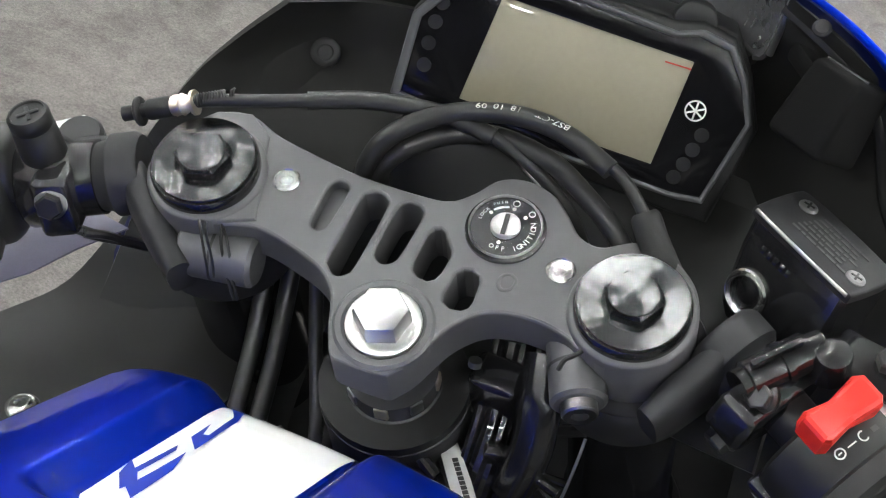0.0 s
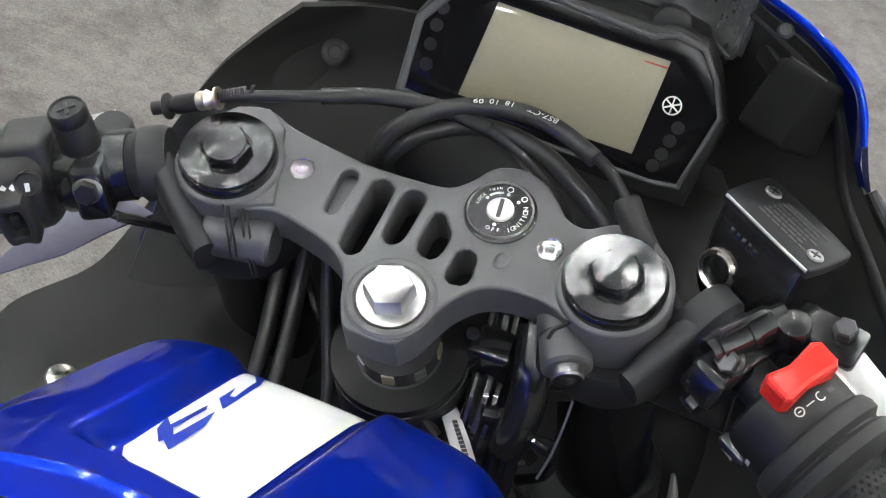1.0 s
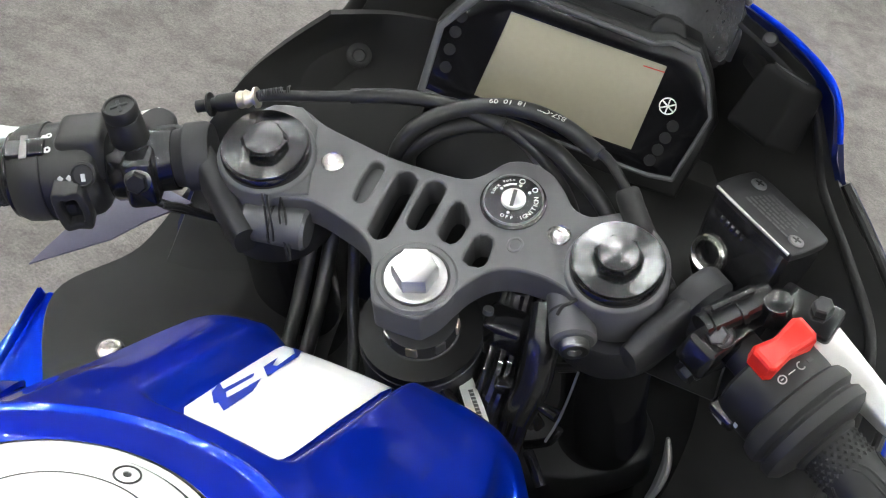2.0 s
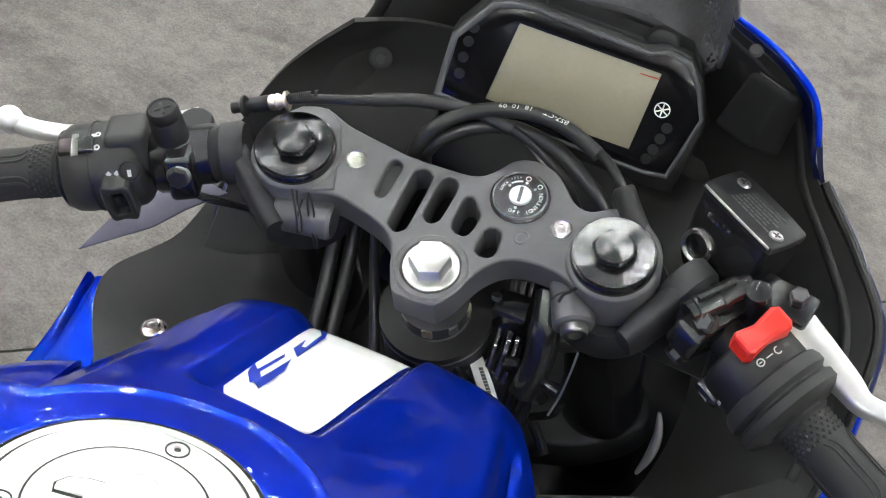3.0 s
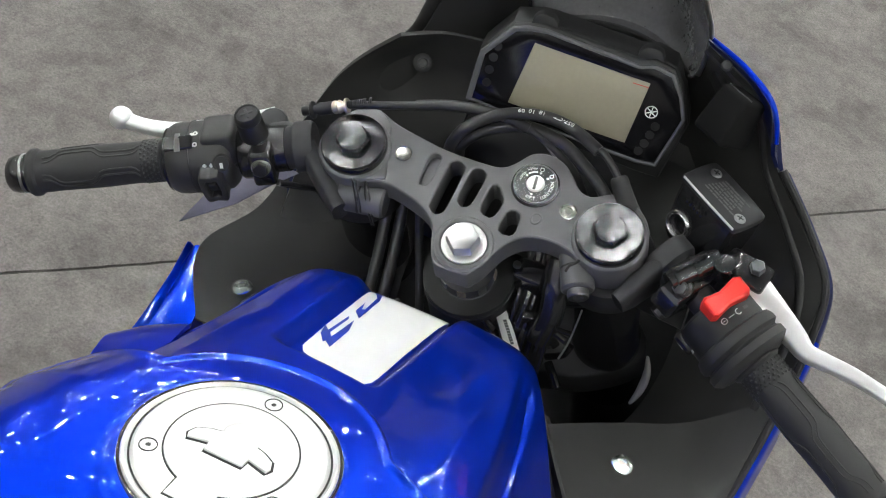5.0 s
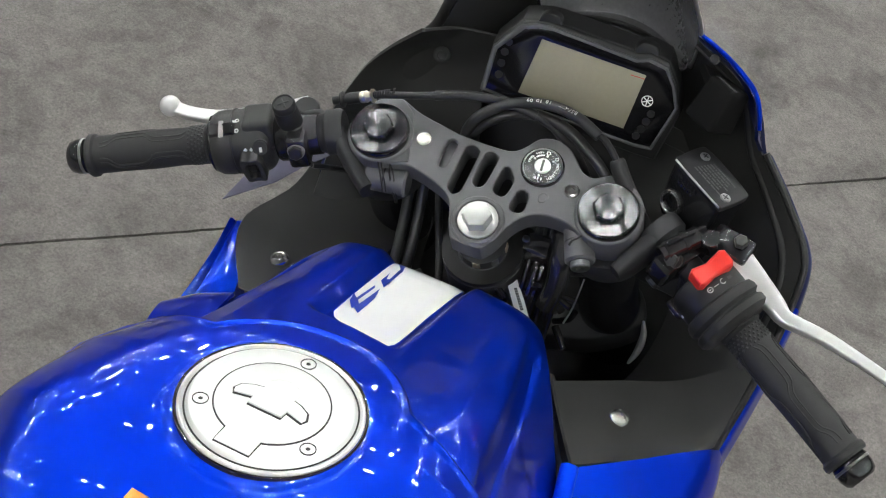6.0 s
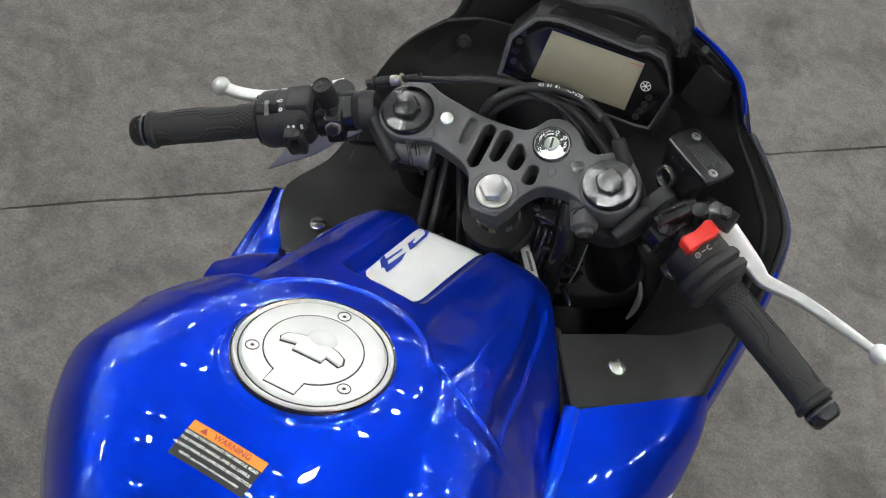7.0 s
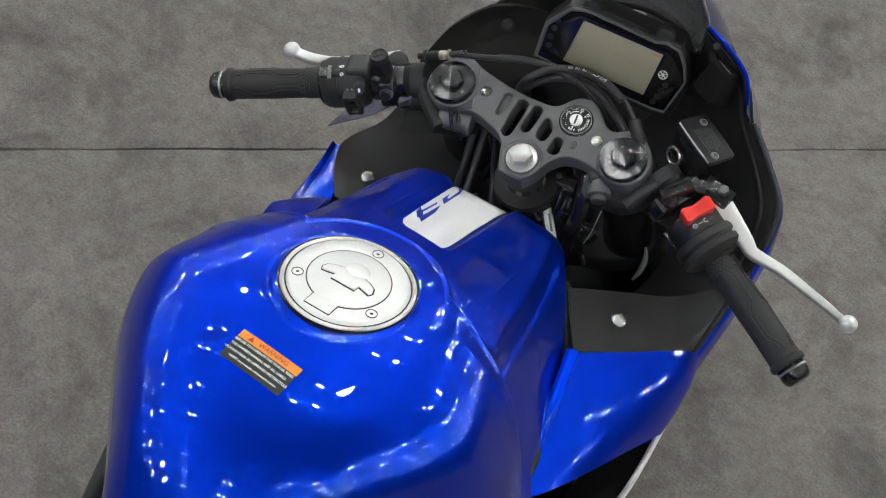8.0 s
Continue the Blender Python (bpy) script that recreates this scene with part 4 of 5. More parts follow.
# cable adjuster
ADJ = [Vector((-0.141, 0.012, -0.004)), Vector((-0.112, 0.0225, 0.004))]
AM = MS @ on_axis(ADJ[0], ADJ[1])
adj = part("cable_adjuster", lathe([(0, -0.006), (0.0036, -0.006), (0.0034, 0.006), (0.0044, 0.0062), (0.0049, 0.0075), (0.0049, 0.017), (0.0044, 0.0185), (0, 0.0185)], 24), MATTE, perch, "black cable adjuster with brass end", AM)
part("adjuster_wheel", lathe([(0, 0), (0.0062, 0), (0.0068, 0.0005), (0.0068, 0.0016), (0.0062, 0.0020), (0, 0.0028)], 28), MATTE, adj, "", AM @ Matrix.Translation((0, 0, 0.001)))
bm = lathe([(0, 0.0185), (0.0044, 0.0185), (0.0050, 0.020), (0.0046, 0.0225), (0.0052, 0.0235), (0.0036, 0.0265), (0.0036, 0.0275), (0.0058, 0.0285), (0.0058, 0.0300), (0.0030, 0.0308), (0, 0.0308)], 20)
part("brass_end", bm, BRASS, adj, "bare brass cable end", AM)

# right controls
RB = bars[1]
rsw = part("right_switch_box", drum([(0, 0), (0.0230, 0), (0.0272, 0.002), (0.0288, 0.006), (0.0292, 0.012), (0.0292, 0.024), (0.0280, 0.028), (0, 0.028)], 1.0), MATTE, RB, "black switch box with red stop switch", bar_pose(1, 0.0360))
part("throttle_drum", lathe([(0, 0), (0.0282, 0), (0.0315, 0.002), (0.0330, 0.006), (0.0330, 0.010), (0.0300, 0.0125), (0.0300, 0.0135), (0.0325, 0.0155), (0.0325, 0.021), (0.0290, 0.024), (0.0200, 0.026), (0, 0.026)], 52), RUBBER, RB, "ridged rubber throttle drum", bar_pose(1, 0.0605))
sw = part("stop_switch", plate(mm((-19, -7), (-15, -9.5), (0, -7.5), (16, -9.5), (19, -6), (19, 6), (15, 9), (0, 7), (-15, 9), (-19, 6)), [], 0.0, 0.013, 0.003), RED, rsw, "red engine stop rocker", on_drum(1, 0.0415, -4, 0.0265) @ Matrix.Diagonal((0.88, 0.88, 0.9, 1)), smooth=14)
bm = sw.data
bm2 = bmesh.new()
bm2.from_mesh(bm)
for v in bm2.verts:
    if v.co.z > 0.006:
        v.co.z += 0.0055 * (abs(v.co.x) / 0.019) ** 1.3 - 0.003
bm2.to_mesh(bm)
bm2.free()
part("switch_mark", box(0.0012, 0.0060, 0.0003, 0), INK_GREY, sw, "", on_drum(1, 0.0415, 20, 0.0390))
for s, turn, kind in ((0.0535, 14, 0), (0.0535, -10, 1), (0.0535, -24, 2)):
    q = on_drum(1, s, turn, 0.0292)
    if kind == 2:
        part("print_bar", box(0.0044, 0.0022, 0.0002, 0), INK_GREY, rsw, "", q)
    else:
        bm = bmesh.new()
        arc = range(0, 25) if kind == 0 else range(4, 22)
        ring = [[bm.verts.new((r * math.cos(radians(15 * k)), r * math.sin(radians(15 * k)), 0.0002)) for r in (0.0017, 0.0024)] for k in arc]
        for a, b in zip(ring, ring[1:]):
            bm.faces.new((a[0], a[1], b[1], b[0]))
        part("symbol", bm, INK_WHITE, rsw, "", q)
        if kind == 0:
            part("symbol", box(0.0018, 0.0006, 0.0002, 0), INK_WHITE, rsw, "", q)
part("symbol", box(0.0045, 0.0006, 0.0002, 0), INK_WHITE, rsw, "", on_drum(1, 0.0535, 2, 0.0293))
start = part("starter_button", box(0.013, 0.017, 0.012, 0.003, 3), GLOSS, rsw, "black hazard and starter button", on_drum(1, 0.0440, 106, 0.0265))
bm = bmesh.new()
vs = [bm.verts.new(p) for p in ((-0.0035, -0.003, 0), (0.0035, -0.003, 0), (0, 0.004, 0))]
bm.faces.new(vs)
part("symbol", bm, INK_WHITE, start, "", on_drum(1, 0.0440, 102, 0.0328))
part("symbol", box(0.0050, 0.0022, 0.0003, 0), INK_WHITE, rsw, "", on_drum(1, 0.0530, 92, 0.0293))
# master cylinder with clamp and lever
mc = part("master_cylinder", tube([Vector((0.150, -0.016, -0.016)), Vector((0.1525, -0.0125, -0.016)), Vector((0.1528, -0.012, -0.016)), Vector((0.171, 0.009, -0.015)), Vector((0.1713, 0.0094, -0.015)), Vector((0.176, 0.014, -0.015))], [0.0072, 0.0072, 0.0086, 0.0086, 0.0070, 0.0070], 24), GLOSS, RB, "gloss black brake master cylinder", MS)
part("cylinder_rib", box(0.0030, 0.024, 0.0036, 0.0008), GLOSS, mc, "", MS @ pose(0.1605, -0.0010, -0.0062, 0, 0, -41))
part("cylinder_band", lathe([(0.0070, 0), (0.0098, 0), (0.0098, 0.003), (0.0070, 0.003)], 28), GLOSS, mc, "", MS @ on_axis((0.1625, -0.0010, -0.0155), (0.171, 0.009, -0.015)))
part("cylinder_clamp", box(0.020, 0.036, 0.020, 0.004, 3), GLOSS, mc, "", bar_pose(1, 0.0155, 66) @ Matrix.Translation((0, 0.013, 0)) @ Matrix.Rotation(radians(90), 4, "Y"))
part("clamp_band", lathe([(0.0112, -0.008), (0.0175, -0.008), (0.0185, -0.006), (0.0185, 0.006), (0.0175, 0.008), (0.0112, 0.008)], 36), GLOSS, mc, "", bar_pose(1, 0.0155))
for turn, r in ((32, 0.0225), (102, 0.0265)):
    b = part("clamp_bolt", hexagon(0.0058, 0.0, 0.0058, 0.0008, 0.3), DARKBOLT, mc, "dark plated hexagon bolt", on_drum(1, 0.0155, turn, r))
    part("bolt_flange", lathe([(0, -0.004), (0.0074, -0.004), (0.0074, 0.0006), (0.006, 0.0016), (0, 0.0016)], 24), DARKBOLT, b, "", on_drum(1, 0.0155, turn, r))
piv = part("lever_pivot", lathe([(0, -0.014), (0.0080, -0.014), (0.0080, 0.0000), (0.0072, 0.0020), (0.0058, 0.0028), (0, 0.0030)], 32), GLOSS, mc, "", MS @ Matrix.Translation((0.1815, 0.0085, -0.0105)))
part("pivot_bracket", box(0.034, 0.022, 0.014, 0.003, 3), GLOSS, mc, "", MS @ pose(0.1965, 0.0150, -0.0250, 0, 0, -12))
part("lever_screw", hexagon(0.0056, 0, 0.007, 0.0008), DARKBOLT, mc, "", MS @ Matrix.Translation((0.2030, 0.0170, -0.0190)))
blev = [(0.203, 0.010, -0.032), (0.222, -0.002, -0.034), (0.242, -0.014, -0.036), (0.253, -0.0215, -0.037), (0.266, -0.0235, -0.037), (0.290, -0.0265, -0.037), (0.325, -0.035, -0.038), (0.352, -0.0425, -0.039), (0.362, -0.0455, -0.039)]
wid = [0.0135, 0.0120, 0.0095, 0.0076, 0.0068, 0.0062, 0.0054, 0.0046, 0.0042]
wids = []
for k in range(len(blev) - 1):
    wids += [wid[k] + (wid[k + 1] - wid[k]) * j / 6 for j in range(6)]
blever = part("brake_lever", tube(spline(blev, 6), [w * 0.86 for w in wids + [wid[-1]]], 28, flat=0.92, square=0.55), LEVER, RB, "polished silver brake lever", MS)
bm = bmesh.new()
bmesh.ops.create_uvsphere(bm, u_segments=24, v_segments=14, radius=0.0092)
part("lever_ball", bm, LEVER, blever, "", MS @ Matrix.Translation((0.3665, -0.0465, -0.039)))
# brake fluid reservoir
RES = MS @ Matrix.Translation((0.1640, 0.0575, -0.0080)) @ Matrix.Rotation(radians(-31), 4, "Z") @ Matrix.Rotation(radians(-26), 4, "X")
body = rings_to_bm([[Vector((hx * sgnx, hy * sgny, z)) for sgnx, sgny in ((-1, -0.86), (-0.9, -1), (0.9, -1), (1, -0.86), (1, 0.86), (0.9, 1), (-0.9, 1), (-1, 0.86))] for hx, hy, z in ((0.0205, 0.012, -0.052), (0.0240, 0.0145, -0.046), (0.0268, 0.0160, -0.018), (0.0272, 0.0162, -0.002))])
for v in body.verts:
    v.co.x += 0.004 * v.co.z / -0.05
    v.co.y -= 0.004 * v.co.z / -0.05
res = part("brake_reservoir", body, GLOSS, RB, "gloss black cast brake fluid reservoir", RES)
lidr = plate(rounded([(0.0285 * a, 0.0172 * b) for a, b in ((-1, -0.8), (-0.86, -1), (0, -1.02), (0.86, -1), (1, -0.8), (1.0, 0.7), (0.8, 1.0), (0, 1.06), (-0.8, 1.0), (-1.0, 0.7))], 3), [], -0.003, 0.0015, 0.0012)
rl = part("reservoir_lid", lidr, SATIN, res, "flat lid with worn lettering", RES)
part("lid_edge", tube([RES.inverted() @ (RES @ Vector((-0.0265, -0.0172, 0.0004))), Vector((0, -0.0176, 0.0004)), Vector((0.0265, -0.0172, 0.0004))], 0.0009, 8), NUTM, rl, "bright lid edge", RES)
for x, y in ((-0.0185, 0.0080), (0.0215, -0.0060)):
    s = part("lid_screw", lathe([(0, 0), (0.0044, 0), (0.0044, 0.0008), (0.0034, 0.0015), (0, 0.0015)], 24), STEEL, rl, "cross-head screw", RES @ Matrix.Translation((x, y, 0.0012)))
    for rz in (20, 110):
        part("screw_slot", box(0.0050, 0.0010, 0.0003, 0), INK_BLACK, s, "", RES @ pose(x, y, 0.0028, 0, 0, rz))
random.seed(5)
for k in range(7):
    y = 0.0098 - 0.0030 * k
    x = -0.010 - 0.0006 * k
    while x < 0.0125:
        w = random.uniform(0.0015, 0.0055)
        part("worn_print", box(w, 0.0014, 0.0003, 0), INK_GREY, rl, "", RES @ Matrix.Translation((x + w / 2, y, 0.0016)))
        x += w + 0.0009
WIN = RES @ pose(-0.0105, -0.0172, -0.0335, 86, 0, 0)
win = part("sight_glass", lathe([(0.0072, -0.004), (0.0072, 0.0014), (0.0077, 0.0030), (0.0083, 0.0034), (0.0088, 0.0026), (0.0092, 0.0030), (0.0100, 0.0034), (0.0108, 0.0024), (0.0110, -0.004)], 44), CHROME, res, "bright ringed sight glass", WIN)
part("glass_disc", lathe([(0, 0), (0.0072, 0), (0.0066, 0.0008), (0.004, 0.0016), (0, 0.0018)], 28), GLOSS, win, "dark round glass", WIN)
for k in range(5):
    part("cast_letter", box(0.0022, 0.0010, 0.0034, 0.0003), GLOSS, res, "", RES @ pose(-0.0135 + 0.0037 * k, -0.0196, -0.0105, -20, 0, 12))

# -- cables --
def cable(name, pts, r, mtl, label, n=10, segs=14):
    return part(name, tube(spline([P(*p) for p in pts], n), r, segs), mtl, bike, label)


cl = cable("clutch_cable", [(-116, 21, 4), (-105, 25, 5), (-84, 32, 6), (-66, 39, 6), (-45, 48, 5), (-25, 53, 4), (-5, 56, 2), (16, 55, -2), (36, 52, -12), (55, 46, -28), (66, 40, -50)], 0.0030, HOSE, "black clutch cable in a glossy sleeve")
part("cable_sleeve", tube(spline([P(*p) for p in ((-66, 39, 6), (-45, 48, 5), (-25, 53, 4), (-5, 56, 2), (16, 55, -2))], 10), 0.0041, 14), HOSE, cl, "")
for k in range(14):
    u = k / 13
    part("cable_coil", lathe([(0.0028, -0.0006), (0.0034, 0), (0.0028, 0.0006)], 12), HOSE, cl, "", MS @ on_axis((-0.114 + 0.016 * u, 0.0218 + 0.008 * u, 0.0045 + 0.002 * u), (-0.10, 0.029, 0.0065)))
th = cable("throttle_cable", [(-46, 40, -60), (-40, 33, -32), (-35, 31, -14), (-27, 38, -1), (-12, 52, 3), (8, 61, 5), (29, 65, 5), (49, 63, 3), (70, 55, 0)], 0.0046, HOSE, "black cable with white printed date")
part("bare_cable", tube(spline([P(*p) for p in ((66, 57, 1), (74, 55, -1), (83, 49, -4), (92, 41, -9), (96, 36, -14))], 10), 0.0028, 12), HOSE, th, "thin ribbed cable core")
boot = part("cable_boot", tube(spline([P(*p) for p in ((89, 45, -8), (96, 37, -14), (106, 27, -22), (118, 16, -30))], 6), [0.0050, 0.0062, 0.0066, 0.0068, 0.0068, 0.0068, 0.0068, 0.0070, 0.0070, 0.0072, 0.0072, 0.0074, 0.0074, 0.0076, 0.0076, 0.0076, 0.0076, 0.0076, 0.0076][:19], 18), RUBBER, th, "rubber boot")
for txt, p in (("09", (8, 61, 9.8)), ("10", (15.5, 63, 10)), ("18", (23, 64.5, 10)), ("BS7-CT", (40, 64.5, 9))):
    part("print", text_bm(txt, 0.0052, 0.0001), INK_WHITE, th, "", MS @ Matrix.Translation(Vector(p) / 1000) @ pose(0, 0, 0, 16, 0, 180 + (14 if p[0] < 10 else 8 if p[0] < 20 else 4 if p[0] < 30 else -8)))
cable("throttle_return_cable", [(-40, 44, -62), (-34, 36, -36), (-30, 33, -19), (-22, 38, -9), (-11, 47, -6), (4, 55, -5), (21, 58, -5), (44, 55, -8), (63, 46, -12), (78, 38, -18), (92, 28, -30)], 0.0046, HOSE, "black throttle return cable")
cable("wire_strap", [(12, 60, -12), (26, 56, -14), (40, 48, -18)], 0.0016, STEEL, "thin bright wire guide")
for k, (x0, y0) in enumerate(((-84, 4), (-73, 8))):
    cable("brake_hose", [(x0 + 6, y0 + 30, -45), (x0 + 4, y0 + 8, -62), (x0 + 6, y0 - 16, -84), (x0 + 10, y0 - 44, -100), (x0 + 14, y0 - 75, -112)], 0.0045, HOSE, "black hose running down beside the fork")
cable("brake_hose", [(-52, 0, -60), (-44, -26, -88), (-34, -50, -104), (-26, -72, -112)], 0.0035, HOSE, "black hose running down beside the fork")
cable("fork_wire", [(-82, -20, -16), (-80, -28, -22), (-75, -36, -34), (-72, -40, -46)], 0.0008, HOSE, "thin black wire", 8, 8)
cable("fork_wire", [(-82, -21, -18), (-77, -27, -21), (-73, -35, -33), (-70, -40, -45)], 0.0007, HOSE, "thin black wire", 8, 8)

part("embossed_word", text_bm("LOWER", 0.0062, 0.0006), GLOSS, res, "raised letters", RES @ pose(-0.0060, -0.0166, -0.0170, 86, 0, 0))

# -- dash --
# body blue taken nearly to black: shade put into the paint's colour
BLUE_SHADED = paint("shaded_blue_black_paint", (0.001, 0.006, 0.06), 0.3, 0.35)
DN = Vector((0.240, -0.935, 0.260)).normalized()
DU = Vector((0.969, 0.213, -0.128))
DU = (DU - DN * DU.dot(DN)).normalized()
DV = DN.cross(DU)
DM = Matrix.Translation((0.057, 0.0876, 1.037)) @ Matrix((DU, DV, DN)).transposed().to_4x4()
dash_outline = mm((-98, -34), (-56, -35), (-50, -38), (38, -41), (55, -40), (61, 8), (50, 30), (38, 45), (22, 48), (10, 44), (-56, 45), (-66, 44), (-84, 38), (-101, 10))
dash = part("dash", plate(dash_outline, [], -0.040, -0.004, 0.004), MATTE, bike, "black dash housing with an unlit display", DM)
part("dash_step", plate([(x * 0.985 - 0.0003, y * 0.97) for x, y in dash_outline], [], -0.012, -0.0012, 0.002), MATTE, dash, "", DM)
face_outline = mm((-95, -27), (-60, -29), (34, -30), (47, -28), (54, 10), (46, 26), (36, 38), (22, 40), (12, 36), (-58, 38), (-70, 36), (-80, 32), (-96, 8))
part("bezel", plate([(x * 1.045, y * 1.08) for x, y in face_outline], [face_outline], -0.006, 0.0014, 0.001), BEZEL, dash, "grey bezel", DM)
part("dash_face", plate(face_outline, [mm((-69, -21.5), (21.5, -21), (23.5, 28.5), (-64.5, 28.5))], -0.006, 0.0002, 0.0003), FACE, dash, "glossy black dash face", DM)
part("display", plate(mm((-69, -21.5), (21.5, -21), (23.5, 28.5), (-64.5, 28.5)), [], -0.006, -0.0006, 0.0002), LCD, dash, "unlit olive grey display", DM)
part("display_mark", box(0.012, 0.0007, 0.0002, 0), INK_RED, dash, "", DM @ pose(0.0175, 0.0248, -0.0003, 0, 0, 2))
lg = part("round_emblem", lathe([(0.0041, 0), (0.0048, 0), (0.0048, 0.0004), (0.0041, 0.0004)], 32), INK_WHITE, dash, "plain round white emblem", DM @ Matrix.Translation((0.0315, 0.0085, 0.0003)))
for rz in (0, 60, 120):
    part("emblem_bar", box(0.0082, 0.0008, 0.0004, 0), INK_WHITE, lg, "", DM @ pose(0.0315, 0.0085, 0.0005, 0, 0, rz + 30))
for x, y in ((-89, 17), (-89.5, 8), (-89.5, -2), (-88.5, -12), (38, -1), (36.5, -8.5), (35, -16), (33, -23)):
    part("tell_tale", lathe([(0, 0), (0.0033, 0), (0.0033, 0.0002), (0, 0.0002)], 18), SATIN, dash, "dark tell-tale lens", DM @ Matrix.Translation((x / 1000, y / 1000, 0.0003)))
for x, y in ((18, 50), (-62, 47)):
    part("dash_lug", plate(rounded(mm((x - 9, y - 8), (x + 9, y - 8), (x + 6, y + 2), (x - 6, y + 2))), [], -0.014, -0.003, 0.001), MATTE, dash, "", DM)

# -- nose fairing: everything mirrored about the plane x = COWL --
COWL = 0.040


def mirrored(pts, sx):
    return [Vector((COWL + sx * (x - COWL), y, z)) for x, y, z in pts]


RIM = [(0.238, -0.040, 0.832), (0.247, 0.020, 0.882), (0.250, 0.062, 0.925), (0.245, 0.086, 0.958), (0.219, 0.100, 0.990), (0.187, 0.112, 1.022), (0.165, 0.114, 1.070), (0.112, 0.127, 1.094)]
MID = [(0.195, -0.030, 0.845), (0.208, 0.030, 0.862), (0.214, 0.066, 0.900), (0.202, 0.092, 0.935), (0.180, 0.110, 0.968), (0.162, 0.120, 1.002), (0.142, 0.132, 1.042), (0.104, 0.142, 1.064)]
INN = [(0.130, -0.020, 0.800), (0.150, 0.040, 0.812), (0.155, 0.085, 0.850), (0.142, 0.112, 0.905), (0.122, 0.135, 0.945), (0.106, 0.150, 0.985), (0.092, 0.160, 1.015), (0.080, 0.170, 1.035)]
OUT1 = [(x + 0.004, y + 0.002, z - 0.004) for x, y, z in RIM]
OUT2 = [(x - 0.040, y + 0.045, z - 0.13) for x, y, z in RIM[:4]] + [(0.206, 0.195, 0.860), (0.186, 0.225, 0.880), (0.156, 0.250, 0.915), (0.110, 0.270, 0.945)]
OUT3 = [(x - 0.070, y + 0.060, z - 0.34) for x, y, z in RIM[:4]] + [(0.178, 0.260, 0.640), (0.150, 0.310, 0.660), (0.110, 0.340, 0.690), (0.070, 0.360, 0.720)]
for sx in (-1, 1):
    inner = part("inner_fairing", loft([mirrored(c, sx) for c in (RIM, MID, INN)], 8, 0.003, 7), PANEL, bike, "matt black inner fairing")
    if sx > 0:
        part("fairing_lip", tube(spline(mirrored([(x + 0.002, y, z + 0.0005) for x, y, z in RIM[:6]], sx), 8), 0.0032, 10), MATTE, inner, "")
    outer = part("nose_fairing", loft([mirrored(c, sx) for c in (OUT1, OUT2, OUT3)], 8, 0.003, 7), BLUE_SHADED, bike, "blue nose fairing side with shade in its colour")
    step_line = [a.lerp(b, 0.36) + Vector((0, -0.003, 0.003)) for a, b in zip(mirrored(RIM, sx), mirrored(MID, sx))]
    if sx > 0:
        part("liner_step", tube(spline(step_line[1:], 8), 0.0034, 10, flat=0.6), MATTE, inner, "raised step along the liner")
        strip = [[Vector((x + dx, y + dy, z + dz)) for x, y, z in RIM[:6]] for dx, dy, dz in ((0.0035, 0.000, 0.0005), (0.0085, 0.003, -0.004), (0.0095, 0.006, -0.030))]
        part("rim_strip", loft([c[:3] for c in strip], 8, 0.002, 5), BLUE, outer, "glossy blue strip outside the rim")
        # front half of the same strip, its shade put into the colour
        part("rim_strip", loft([c[2:] for c in strip], 8, 0.002, 5), BLUE_SHADED, outer, "blue strip outside the rim with shade in its colour")
        lip = [(0.110, 0.127, 1.098), (0.138, 0.119, 1.091), (0.163, 0.111, 1.079), (0.174, 0.106, 1.066), (0.180, 0.101, 1.050)]
        part("fairing_edge", tube(spline([Vector(p) for p in lip], 8), [0.0017 + 0.0007 * min(k, 32 - k) / 16 for k in range(33)], 12), BLUE, outer, "bright blue rolled fairing edge")
        under = [(0.112, 0.127, 1.094), (0.138, 0.123, 1.083), (0.160, 0.116, 1.071), (0.174, 0.114, 1.046), (0.187, 0.112, 1.022)]
        part("fairing_flap", loft([[Vector(p) for p in lip[:-1]] + [Vector((0.181, 0.102, 1.040))], [Vector(p) for p in under]], 6, 0.003, 4), BLUE_SHADED, outer, "")
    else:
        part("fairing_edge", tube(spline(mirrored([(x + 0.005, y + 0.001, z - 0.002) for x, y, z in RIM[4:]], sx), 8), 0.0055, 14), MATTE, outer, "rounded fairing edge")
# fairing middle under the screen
part("nose_centre", loft([mirrored([INN[-1], (0.070, 0.205, 1.04)], 1)[:1] * 1 + [Vector((COWL, 0.215, 1.045))] + mirrored([INN[-1]], -1), mirrored([(0.10, 0.30, 0.95)], 1) + [Vector((COWL, 0.34, 0.97))] + mirrored([(0.10, 0.30, 0.95)], -1), mirrored([(0.06, 0.41, 0.72)], 1) + [Vector((COWL, 0.44, 0.74))] + mirrored([(0.06, 0.41, 0.72)], -1)], 8, 0.003, 7), BLUE_SHADED, bike, "blue nose fairing middle with shade in its colour")
# smoked screen
SCREEN = ((0.060, 0.136, 1.054, 0.030), (0.067, 0.134, 1.060, 0.045), (0.071, 0.127, 1.096, 0.055), (0.065, 0.114, 1.128, 0.060), (0.056, 0.098, 1.162, 0.060), (0.044, 0.080, 1.195, 0.055))
rows = [[Vector((COWL + hw * math.sin(radians(9 * k)), yy + bow * (1 - math.sin(radians(9 * abs(k))) ** 2), zz)) for k in range(-10, 11)] for hw, yy, zz, bow in SCREEN]
low = rows[0]
scr = part("windscreen", loft(rows, 4, 0.0025, 3), SMOKE, bike, "grey smoked windscreen")
